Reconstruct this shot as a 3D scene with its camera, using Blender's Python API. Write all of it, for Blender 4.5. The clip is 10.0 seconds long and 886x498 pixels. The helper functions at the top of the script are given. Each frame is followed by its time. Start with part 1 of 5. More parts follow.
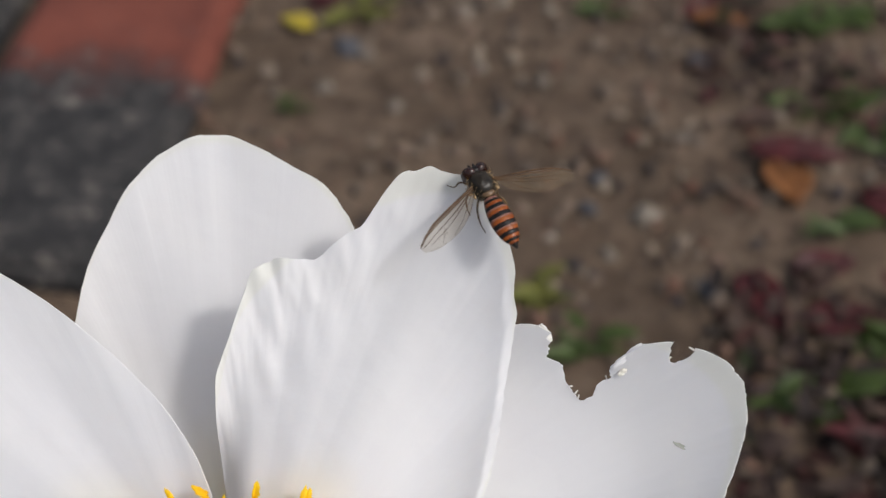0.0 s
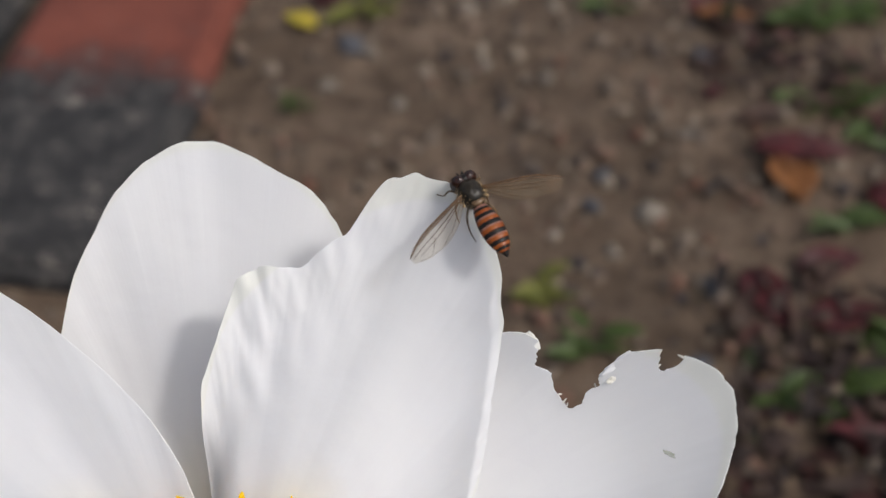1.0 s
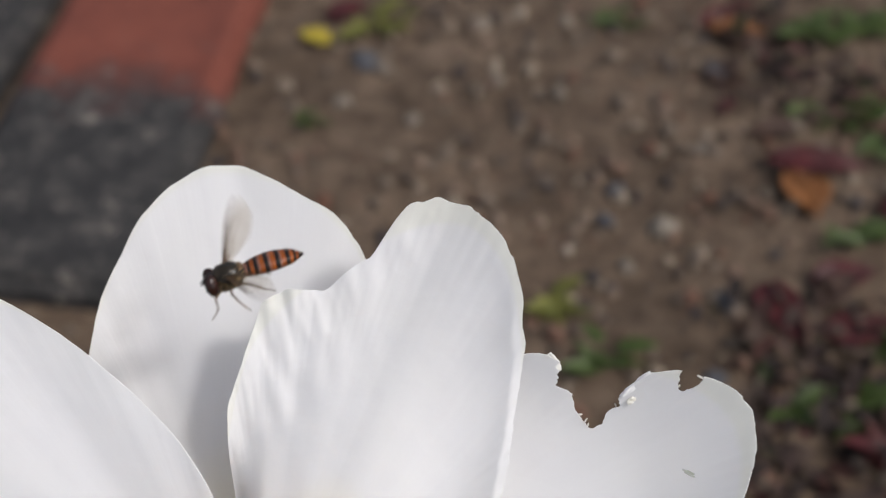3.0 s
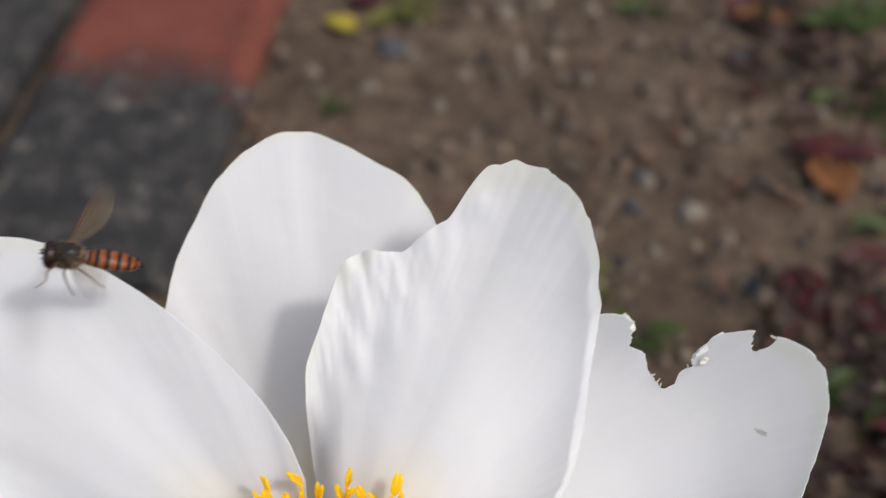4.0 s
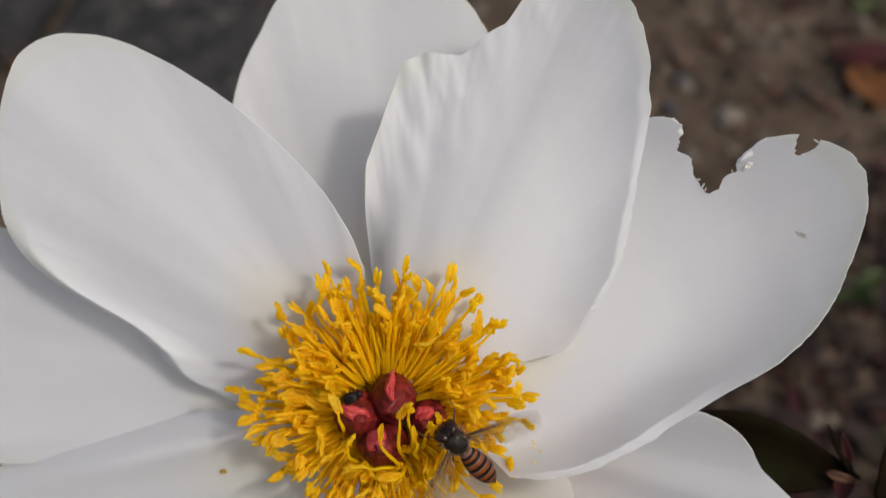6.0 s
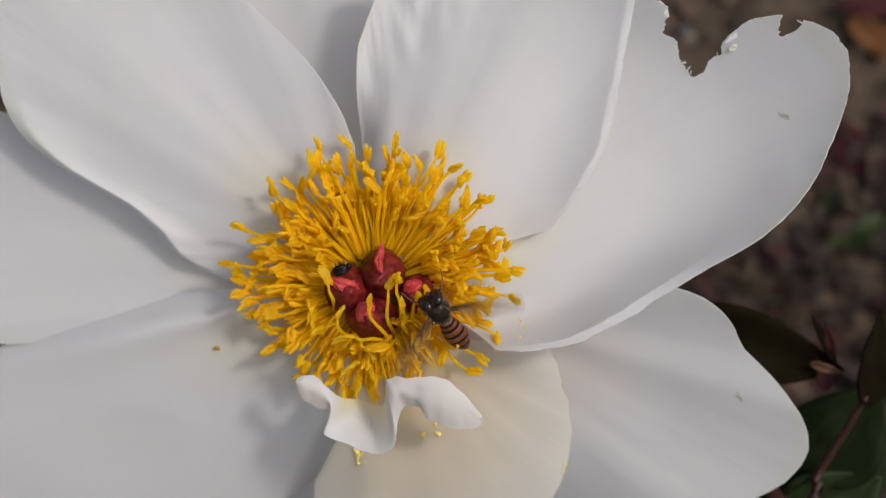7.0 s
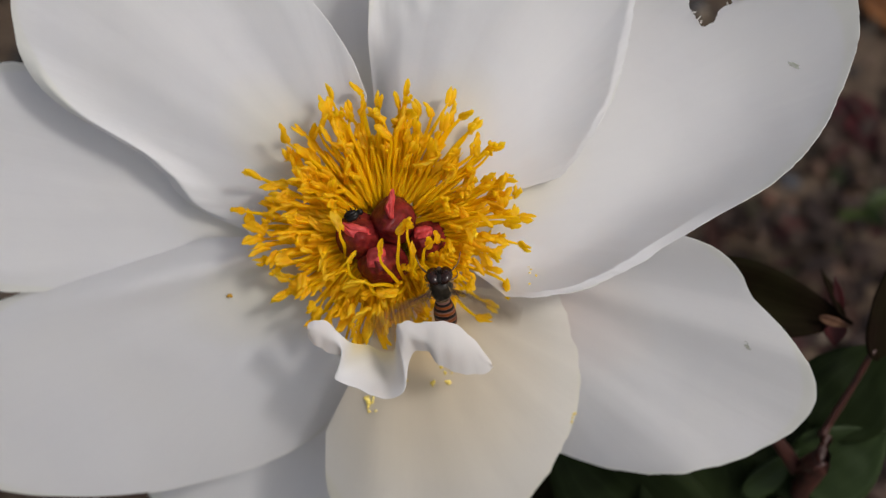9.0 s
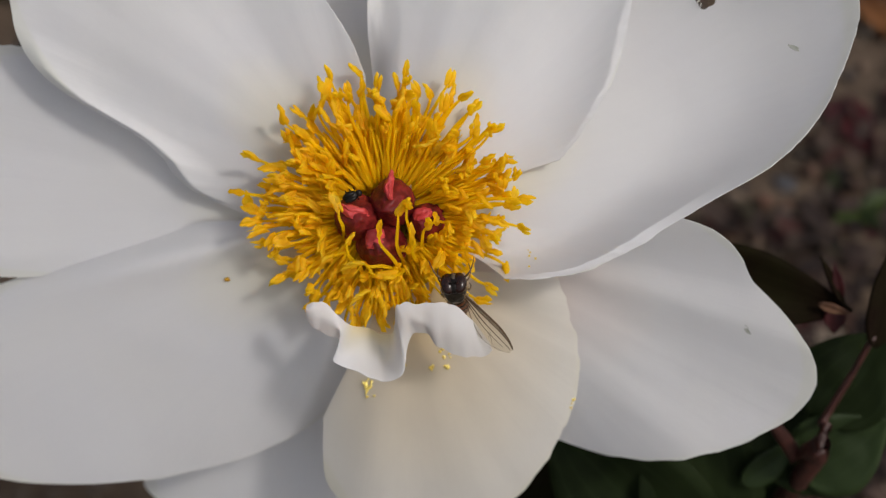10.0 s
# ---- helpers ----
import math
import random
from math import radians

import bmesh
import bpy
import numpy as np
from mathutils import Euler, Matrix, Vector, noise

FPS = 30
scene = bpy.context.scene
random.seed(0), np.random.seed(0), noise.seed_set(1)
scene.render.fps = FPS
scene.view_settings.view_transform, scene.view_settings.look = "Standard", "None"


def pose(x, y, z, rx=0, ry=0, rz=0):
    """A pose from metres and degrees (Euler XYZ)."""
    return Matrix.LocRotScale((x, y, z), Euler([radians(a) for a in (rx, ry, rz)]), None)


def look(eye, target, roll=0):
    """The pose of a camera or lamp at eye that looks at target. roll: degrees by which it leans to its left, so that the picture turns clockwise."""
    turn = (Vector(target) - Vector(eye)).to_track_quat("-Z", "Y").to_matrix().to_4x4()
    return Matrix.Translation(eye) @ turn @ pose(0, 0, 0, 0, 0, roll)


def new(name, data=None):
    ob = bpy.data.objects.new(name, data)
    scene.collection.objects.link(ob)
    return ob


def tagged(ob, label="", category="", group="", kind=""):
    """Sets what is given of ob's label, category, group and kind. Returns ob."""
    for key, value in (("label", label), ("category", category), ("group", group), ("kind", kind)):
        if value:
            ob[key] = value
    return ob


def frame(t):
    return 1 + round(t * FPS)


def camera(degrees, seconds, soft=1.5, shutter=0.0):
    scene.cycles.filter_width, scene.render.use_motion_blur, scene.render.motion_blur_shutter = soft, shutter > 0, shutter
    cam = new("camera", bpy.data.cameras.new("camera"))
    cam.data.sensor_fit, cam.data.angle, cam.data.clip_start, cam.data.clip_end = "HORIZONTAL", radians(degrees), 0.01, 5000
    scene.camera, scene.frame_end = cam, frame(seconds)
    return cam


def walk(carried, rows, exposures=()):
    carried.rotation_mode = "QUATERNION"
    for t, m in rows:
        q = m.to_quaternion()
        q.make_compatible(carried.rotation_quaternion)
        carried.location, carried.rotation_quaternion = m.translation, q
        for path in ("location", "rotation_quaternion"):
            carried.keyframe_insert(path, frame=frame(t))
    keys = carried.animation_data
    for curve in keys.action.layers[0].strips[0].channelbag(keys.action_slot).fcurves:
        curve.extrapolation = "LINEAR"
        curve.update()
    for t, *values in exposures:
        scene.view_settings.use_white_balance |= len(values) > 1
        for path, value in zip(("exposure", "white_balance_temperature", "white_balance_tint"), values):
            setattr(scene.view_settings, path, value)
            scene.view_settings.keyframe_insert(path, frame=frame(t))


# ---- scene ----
from mathutils.bvhtree import BVHTree

# ================= camera =================
cam = camera(38.0, 10.0, soft=1.2, shutter=0.35)
cam.data.dof.use_dof = True
cam.data.dof.focus_distance = 0.171
cam.data.dof.aperture_fstop = 18.0

# seconds, place, turn
PATH = [
    (0.0, 0.00165, 0.00025, 0.37652, 44.995, -0.000, 0.001),
    (0.5, 0.00421, 0.00122, 0.37577, 44.850, 0.452, 0.023),
    (0.8, 0.00455, 0.00206, 0.37622, 44.930, 0.500, 0.110),
    (1.0, 0.00477, 0.00261, 0.37652, 44.739, 0.534, 0.144),
    (1.2, 0.00427, 0.00290, 0.37651, 44.400, 0.567, 0.150),
    (1.5, 0.00351, 0.00334, 0.37650, 44.607, 0.617, 0.227),
    (2.0, 0.00307, 0.00261, 0.37679, 44.479, 0.700, 0.292),
    (2.5, 0.00277, 0.00113, 0.37859, 45.028, 0.694, 0.502),
    (2.7, 0.00380, 0.00176, 0.37903, 45.259, 0.832, 0.427),
    (3.8, -0.00309, -0.00091, 0.38013, 45.243, 1.195, 0.338),
    (4.0, -0.00592, -0.00346, 0.37858, 45.046, 1.085, 0.648),
    (4.5, -0.01006, -0.00685, 0.37935, 44.787, 1.486, 1.299),
    (5.0, -0.00855, -0.01167, 0.37723, 44.232, 1.336, 2.059),
    (5.5, -0.00759, -0.01695, 0.37414, 43.499, 1.162, 2.226),
    (6.0, -0.00920, -0.02301, 0.37071, 42.572, 1.078, 2.499),
    (6.2, -0.00835, -0.02565, 0.37009, 42.217, 1.003, 2.665),
    (7.3, -0.00578, -0.03844, 0.36255, 41.753, 1.344, 3.126),
    (7.5, -0.00556, -0.03928, 0.36262, 41.762, 1.478, 3.241),
    (8.0, -0.00413, -0.03955, 0.36313, 41.342, 1.441, 3.543),
    (8.5, -0.00462, -0.04040, 0.36156, 41.242, 1.466, 3.618),
    (9.0, -0.00542, -0.04100, 0.36095, 41.218, 1.416, 3.543),
    (9.5, -0.00465, -0.04320, 0.35882, 41.607, 1.380, 3.443),
    (10.0, -0.00612, -0.04377, 0.35745, 41.818, 1.157, 3.401),
]
EXPOSURES = [(0.0, -0.06, 6420, 10), (4.0, -0.01, 6400, 10), (4.5, -0.03, 6420, 10), (5.5, -0.35, 6520, 10), (6.2, -0.50, 6560, 10), (7.5, -0.51, 6590, 10), (10.0, -0.53, 6600, 10)]
walk(cam, [(t, pose(x, y, z, rx, ry, rz)) for t, x, y, z, rx, ry, rz in PATH], EXPOSURES)

# ================= light =================
SUN_TO = Vector((0.55, -0.29, 0.785)).normalized()
world = bpy.data.worlds.new("sky")
scene.world = world
world.use_nodes = True
sky = world.node_tree.nodes.new("ShaderNodeTexSky")
sky.sky_type = "NISHITA"
sky.sun_disc = False
sky.sun_elevation = math.asin(SUN_TO.z)
sky.sun_rotation = math.atan2(SUN_TO.x, SUN_TO.y)
sky.dust_density = 4.0
sky_bg = world.node_tree.nodes["Background"]
sky_bg.inputs["Strength"].default_value = 0.195
haze = world.node_tree.nodes.new("ShaderNodeHueSaturation")
haze.inputs["Saturation"].default_value = 0.6
world.node_tree.links.new(sky.outputs["Color"], haze.inputs["Color"])
world.node_tree.links.new(haze.outputs["Color"], sky_bg.inputs["Color"])
sun = new("sun", bpy.data.lights.new("sun", "SUN"))
sun.data.energy = 2.25
sun.data.angle = radians(6.5)
sun.data.color = (1.0, 0.975, 0.945)
sun.matrix_world = look(SUN_TO * 3.0, (0, 0, 0))

# ================= materials =================
MM = 0.001


class Mat:
    """A small helper that strings shader nodes together."""

    def __init__(self, name):
        self.mat = bpy.data.materials.new(name)
        self.mat.use_nodes = True
        self.tree = self.mat.node_tree
        self.bsdf = self.tree.nodes["Principled BSDF"]
        self.out = self.tree.nodes["Material Output"]
        self.coord = self.tree.nodes.new("ShaderNodeTexCoord")

    def node(self, kind, **values):
        n = self.tree.nodes.new(kind)
        for key, value in values.items():
            n.inputs[key.replace("_", " ")].default_value = value
        return n

    def link(self, a, b):
        self.tree.links.new(a, b)

    def scaled(self, source, sx, sy, sz):
        m = self.node("ShaderNodeMapping", Scale=(sx, sy, sz))
        self.link(self.coord.outputs[source], m.inputs["Vector"])
        return m.outputs["Vector"]

    def noise(self, vector, scale, detail=4.0, rough=0.55):
        n = self.node("ShaderNodeTexNoise", Scale=scale, Detail=detail, Roughness=rough)
        self.link(vector, n.inputs["Vector"])
        return n.outputs["Fac"]

    def ramp(self, fac, *stops):
        n = self.tree.nodes.new("ShaderNodeValToRGB")
        while len(n.color_ramp.elements) < len(stops):
            n.color_ramp.elements.new(0.5)
        for e, (at, colour) in zip(n.color_ramp.elements, stops):
            e.position, e.color = at, (*colour, 1.0)
        self.link(fac, n.inputs["Fac"])
        return n.outputs["Color"]

    def blend(self, fac, a, b, mode="MIX"):
        n = self.tree.nodes.new("ShaderNodeMix")
        n.data_type, n.blend_type = "RGBA", mode
        for socket, value in ((n.inputs[0], fac), (n.inputs[6], a), (n.inputs[7], b)):
            if isinstance(value, (int, float)):
                socket.default_value = value
            elif isinstance(value, tuple):
                socket.default_value = (*value, 1.0)
            else:
                self.link(value, socket)
        return n.outputs[2]

    def colour(self, socket):
        self.link(socket, self.bsdf.inputs["Base Color"])
        return self

    def gloss(self, rough, specular=0.4, metal=0.0):
        self.bsdf.inputs["Roughness"].default_value = rough
        self.bsdf.inputs["Specular IOR Level"].default_value = specular
        self.bsdf.inputs["Metallic"].default_value = metal
        return self

    def bump(self, height, strength, distance):
        n = self.node("ShaderNodeBump", Strength=strength, Distance=distance)
        self.link(height, n.inputs["Height"])
        self.link(n.outputs["Normal"], self.bsdf.inputs["Normal"])
        return self

    def translucent(self, amount, colour):
        t = self.tree.nodes.new("ShaderNodeBsdfTranslucent")
        if isinstance(colour, tuple):
            t.inputs["Color"].default_value = (*colour, 1.0)
        else:
            self.link(colour, t.inputs["Color"])
        m = self.node("ShaderNodeMixShader", Fac=amount)
        self.link(self.bsdf.outputs[0], m.inputs[1])
        self.link(t.outputs[0], m.inputs[2])
        self.link(m.outputs[0], self.out.inputs["Surface"])
        return self

    def island(self):
        n = self.tree.nodes.new("ShaderNodeNewGeometry")
        return n.outputs["Random Per Island"]

    def chance(self):
        n = self.tree.nodes.new("ShaderNodeObjectInfo")
        return n.outputs["Random"]


def petal_material(name, near, middle, far):
    m = Mat(name)
    sep = m.node("ShaderNodeSeparateXYZ")
    m.link(m.coord.outputs["UV"], sep.inputs[0])
    streak = m.noise(m.scaled("UV", 60, 1.6, 1), 1.0, 4.0)
    broad = m.noise(m.scaled("UV", 7, 1.0, 1), 1.0, 2.0)
    cloud = m.noise(m.scaled("Object", 70, 70, 70), 1.0, 3.0)
    # cream towards the claw, plain white outside
    claw = m.ramp(sep.outputs["Y"], near, middle, far)
    thin = m.ramp(sep.outputs["Y"], (0.988, (1.0, 1.0, 1.0)), (1.0, (0.97, 0.975, 0.90)))
    claw = m.blend(1.0, claw, thin, "MULTIPLY")
    fine = m.ramp(streak, (0.3, (0.978, 0.978, 0.98)), (0.7, (1.0, 1.0, 1.0)))
    col = m.blend(1.0, claw, fine, "MULTIPLY")
    tint = m.ramp(cloud, (0.35, (0.975, 0.975, 0.985)), (0.7, (1.0, 0.995, 0.985)))
    col = m.blend(1.0, col, tint, "MULTIPLY")
    m.colour(col).gloss(0.5, 0.2)
    # the fine pleats show towards the rim
    rim = m.ramp(sep.outputs["Y"], (0.5, (0.12, 0.12, 0.12)), (0.98, (1.0, 1.0, 1.0)))
    pleat = m.blend(1.0, streak, rim, "MULTIPLY")
    both = m.blend(0.35, pleat, broad)
    # papery crinkles
    crinkle = m.noise(m.scaled("Object", 420, 420, 420), 1.0, 5.0)
    both = m.blend(0.30, both, crinkle)
    m.bump(both, 0.24, 0.0008)
    # soft swellings a finger's breadth apart
    lump = m.noise(m.scaled("Object", 85, 85, 85), 1.0, 2.0)
    swell = m.node("ShaderNodeBump", Strength=0.5, Distance=0.0016)
    m.link(lump, swell.inputs["Height"])
    fine_bump = m.bsdf.inputs["Normal"].links[0].from_node
    m.link(swell.outputs["Normal"], fine_bump.inputs["Normal"])
    return m.translucent(0.54, (0.92, 0.91, 0.895)).mat


def plain(name, lo, hi, scale, rough=0.5, specular=0.4, bump=0.0, distance=0.0003, translucent=0.0, by_chance=0.0):
    m = Mat(name)
    n = m.noise(m.scaled("Object", scale, scale, scale), 1.0, 5.0)
    col = m.ramp(n, (0.3, lo), (0.7, hi))
    if by_chance:
        shade = m.ramp(m.chance(), (0.0, (1 - by_chance,) * 3), (1.0, (1.0, 1.0, 1.0)))
        col = m.blend(1.0, col, shade, "MULTIPLY")
    m.colour(col).gloss(rough, specular)
    if bump:
        m.bump(n, bump, distance)
    if translucent:
        m.translucent(translucent, hi)
    return m.mat


def anther_material():
    m = Mat("anther_gold")
    n = m.noise(m.scaled("Object", 800, 800, 800), 1.0, 4.0)
    col = m.ramp(n, (0.32, (0.58, 0.28, 0.010)), (0.45, (0.95, 0.59, 0.018)), (0.64, (0.99, 0.74, 0.035)), (0.75, (0.98, 0.82, 0.10)))
    shade = m.ramp(m.chance(), (0.0, (0.92, 0.82, 0.6)), (0.35, (1.0, 0.94, 0.9)), (0.75, (1.0, 1.0, 1.0)), (1.0, (1.0, 1.06, 1.3)))
    m.colour(m.blend(1.0, col, shade, "MULTIPLY")).gloss(0.45, 0.35)
    m.bump(n, 0.5, 0.00012)
    return m.translucent(0.74, (1.0, 0.80, 0.035)).mat


def soil_material():
    m = Mat("sandy_soil")
    fine = m.noise(m.scaled("Object", 420, 420, 420), 1.0, 6.0, 0.7)
    mid = m.noise(m.scaled("Object", 60, 60, 60), 1.0, 5.0, 0.6)
    big = m.noise(m.scaled("Object", 9, 9, 9), 1.0, 3.0)
    a = m.ramp(mid, (0.3, (0.088, 0.065, 0.047)), (0.6, (0.190, 0.146, 0.110)), (0.8, (0.27, 0.212, 0.163)))
    b = m.ramp(fine, (0.3, (0.55, 0.52, 0.5)), (0.7, (1.0, 1.0, 1.0)))
    col = m.blend(1.0, a, b, "MULTIPLY")
    moist = m.ramp(big, (0.38, (0.50, 0.467, 0.43)), (0.62, (0.76, 0.72, 0.68)))
    m.colour(m.blend(1.0, col, moist, "MULTIPLY")).gloss(0.95, 0.15)
    return m.bump(fine, 0.7, 0.002).mat


def pebble_material():
    m = Mat("gravel_mixed")
    base = m.ramp(m.island(), (0.0, (0.035, 0.034, 0.04)), (0.18, (0.09, 0.066, 0.05)), (0.5, (0.17, 0.132, 0.10)),
                  (0.66, (0.15, 0.070, 0.045)), (0.82, (0.20, 0.155, 0.115)), (0.95, (0.25, 0.20, 0.15)), (1.0, (0.36, 0.30, 0.235)))
    n = m.noise(m.scaled("Object", 700, 700, 700), 1.0, 4.0)
    col = m.blend(1.0, base, m.ramp(n, (0.3, (0.5, 0.5, 0.5)), (0.7, (0.74, 0.74, 0.74))), "MULTIPLY")
    m.colour(col).gloss(0.85, 0.25)
    return m.bump(n, 0.4, 0.0004).mat


def brick_material(name, dirt):
    m = Mat(name)
    fine = m.noise(m.scaled("Object", 300, 300, 300), 1.0, 5.0, 0.7)
    mid = m.noise(m.scaled("Object", 38, 38, 38), 1.0, 4.0)
    red = m.ramp(mid, (0.3, (0.098, 0.029, 0.020)), (0.65, (0.145, 0.043, 0.028)), (0.8, (0.104, 0.048, 0.037)))
    red = m.blend(1.0, red, m.ramp(fine, (0.3, (0.8, 0.8, 0.8)), (0.7, (1, 1, 1))), "MULTIPLY")
    lump = m.noise(m.scaled("Object", 62, 62, 62), 1.0, 8.0, 0.72)
    grey = m.ramp(m.blend(0.6, fine, lump), (0.36, (0.009, 0.0088, 0.009)), (0.46, (0.019, 0.018, 0.018)), (0.55, (0.034, 0.0315, 0.030)), (0.63, (0.155, 0.135, 0.115)))
    sep = m.node("ShaderNodeSeparateXYZ")
    m.link(m.coord.outputs["Object"], sep.inputs[0])
    wob = m.node("ShaderNodeMath")
    wob.operation = "MULTIPLY_ADD"
    m.link(m.noise(m.scaled("Object", 30, 30, 30), 1.0, 9.0, 0.75), wob.inputs[0])
    wob.inputs[1].default_value = -0.16
    m.link(sep.outputs["Y"], wob.inputs[2])
    scale = m.node("ShaderNodeMapRange")
    scale.inputs["From Min"].default_value = dirt - 0.02
    scale.inputs["From Max"].default_value = dirt + 0.02
    scale.inputs["To Min"].default_value = 1.0
    scale.inputs["To Max"].default_value = 0.0
    m.link(wob.outputs[0], scale.inputs["Value"])
    m.colour(m.blend(scale.outputs[0], red, grey)).gloss(0.9, 0.2)
    return m.bump(fine, 0.6, 0.001).mat


def litter_material():
    m = Mat("leaf_litter")
    # leaf colours, kept dark so they also carry the plant's shade
    base = m.ramp(m.island(), (0.0, (0.012, 0.008, 0.007)), (0.4, (0.03, 0.018, 0.015)), (0.62, (0.05, 0.034, 0.025)), (0.82, (0.045, 0.012, 0.012)), (1.0, (0.016, 0.026, 0.008)))
    n = m.noise(m.scaled("Object", 300, 300, 300), 1.0, 4.0)
    m.colour(m.blend(1.0, base, m.ramp(n, (0.3, (0.7, 0.7, 0.7)), (0.7, (1.0, 1.0, 1.0))), "MULTIPLY")).gloss(0.8, 0.2)
    return m.bump(n, 0.4, 0.0005).mat


def wing_material(name, share, lo, hi):
    m = Mat(name)
    n = m.noise(m.scaled("Object", 600, 600, 600), 1.0, 3.0)
    m.colour(m.ramp(n, (0.3, lo), (0.7, hi))).gloss(0.2, 0.5)
    clear = m.node("ShaderNodeBsdfTransparent")
    clear.inputs["Color"].default_value = (0.93, 0.905, 0.85, 1)
    mix = m.node("ShaderNodeMixShader", Fac=share)
    m.link(clear.outputs[0], mix.inputs[1])
    m.link(m.bsdf.outputs[0], mix.inputs[2])
    m.link(mix.outputs[0], m.out.inputs["Surface"])
    return m.mat


def leaf_material(name, lo, hi, vein, scale=90.0, rough=0.45, glow=0.2, sheen=0.18):
    m = Mat(name)
    n = m.noise(m.scaled("Object", scale, scale, scale), 1.0, 4.0)
    col = m.ramp(n, (0.3, lo), (0.7, hi))
    w = m.tree.nodes.new("ShaderNodeTexWave")
    w.inputs["Scale"].default_value = 1.0
    w.inputs["Distortion"].default_value = 0.6
    m.link(m.scaled("UV", 2, 9, 1), w.inputs["Vector"])
    col = m.blend(m.ramp(w.outputs["Fac"], (0.88, (0, 0, 0)), (1.0, (0.5, 0.5, 0.5))), col, vein)
    m.colour(col).gloss(rough, sheen)
    m.bump(n, 0.3, 0.0008)
    return m.translucent(glow, hi).mat


PETAL = petal_material("petal_white", (0.13, (0.79, 0.69, 0.40)), (0.26, (0.775, 0.748, 0.64)), (0.44, (0.76, 0.76, 0.765)))
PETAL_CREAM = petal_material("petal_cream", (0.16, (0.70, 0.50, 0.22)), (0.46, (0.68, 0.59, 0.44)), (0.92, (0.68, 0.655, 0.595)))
PETAL_PINK = petal_material("petal_pinkish", (0.25, (0.73, 0.60, 0.50)), (0.45, (0.725, 0.665, 0.635)), (0.65, (0.735, 0.733, 0.735)))
FILAMENT = plain("filament_yellow", (0.99, 0.67, 0.006), (0.99, 0.78, 0.022), 500, 0.45, 0.3, translucent=0.78, by_chance=0.05)
ANTHER = anther_material()
CARPEL = plain("carpel_crimson", (0.045, 0.002, 0.004), (0.22, 0.018, 0.015), 700, 0.42, 0.3, bump=1.0, distance=0.0003)
STIGMA = plain("stigma_pink", (0.40, 0.018, 0.024), (0.72, 0.11, 0.10), 700, 0.45, 0.3, bump=0.9, distance=0.0003, translucent=0.2)
POLLEN = plain("pollen_yellow", (0.72, 0.52, 0.06), (0.85, 0.72, 0.25), 600, 0.8, 0.2, bump=0.6)
CRUMB = plain("crumb_brown", (0.25, 0.13, 0.01), (0.5, 0.28, 0.02), 1500, 0.7, 0.3)
BRUISE = plain("bruise_olive", (0.26, 0.27, 0.22), (0.42, 0.42, 0.37), 1500, 0.7, 0.2)
SOIL = soil_material()
GRAVEL = pebble_material()
BRICK_RED = brick_material("brick_red", -0.069)
BRICK_GREY = brick_material("brick_crusted", 0.30)
STONE_PALE = plain("stone_pale", (0.085, 0.070, 0.055), (0.16, 0.135, 0.108), 120, 0.8, 0.3, bump=0.5, distance=0.001)
STONE_DARK = plain("stone_dark", (0.026, 0.026, 0.030), (0.062, 0.062, 0.068), 120, 0.75, 0.3, bump=0.5, distance=0.001)
WEED = leaf_material("weed_green", (0.018, 0.030, 0.007), (0.052, 0.072, 0.017), (0.07, 0.11, 0.03))
WEED_YELLOW = leaf_material("weed_yellow_green", (0.05, 0.056, 0.012), (0.13, 0.125, 0.026), (0.14, 0.14, 0.04))
LEAF_YELLOW = leaf_material("leaf_yellow", (0.25, 0.19, 0.02), (0.38, 0.30, 0.04), (0.3, 0.25, 0.05))
LEAF_RED = leaf_material("leaf_dark_red", (0.024, 0.006, 0.007), (0.066, 0.012, 0.013), (0.07, 0.02, 0.018))
LEAF_ORANGE = leaf_material("leaf_orange", (0.09, 0.036, 0.014), (0.19, 0.075, 0.024), (0.25, 0.12, 0.04))
LITTER = litter_material()
LEAF_BROWN = leaf_material("leaf_dark_brown", (0.02, 0.012, 0.009), (0.06, 0.034, 0.024), (0.05, 0.03, 0.02))
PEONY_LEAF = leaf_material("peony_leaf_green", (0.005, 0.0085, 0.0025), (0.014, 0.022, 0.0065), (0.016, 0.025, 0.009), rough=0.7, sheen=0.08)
# lit copy of the leaf green: sunlight painted in as a paler tone
PEONY_LEAF_LIT = leaf_material("peony_leaf_lit", (0.010, 0.018, 0.005), (0.027, 0.044, 0.013), (0.028, 0.044, 0.017), rough=0.6)
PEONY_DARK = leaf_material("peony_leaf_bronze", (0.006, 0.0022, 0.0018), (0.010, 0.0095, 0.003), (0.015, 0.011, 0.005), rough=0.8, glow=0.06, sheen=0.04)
SHOOT_RED = plain("shoot_reddish", (0.022, 0.008, 0.006), (0.06, 0.019, 0.014), 260, 0.5, 0.4, bump=0.3)
TIP_DRY = plain("dry_leaf_tip", (0.045, 0.02, 0.012), (0.15, 0.075, 0.042), 500, 0.7, 0.2, bump=0.4)
STEM_GREEN = plain("stem_green", (0.05, 0.10, 0.02), (0.12, 0.18, 0.05), 200, 0.5, 0.4, bump=0.3)
FLY_BLACK = plain("fly_black", (0.005, 0.004, 0.003), (0.012, 0.009, 0.008), 1200, 0.4, 0.14)
FLY_BRONZE = plain("fly_bronze", (0.004, 0.0035, 0.003), (0.028, 0.022, 0.015), 1300, 0.28, 0.16, bump=0.7, distance=0.0001)
FLY_ORANGE = plain("fly_orange", (0.12, 0.025, 0.003), (0.215, 0.055, 0.006), 900, 0.35, 0.25)
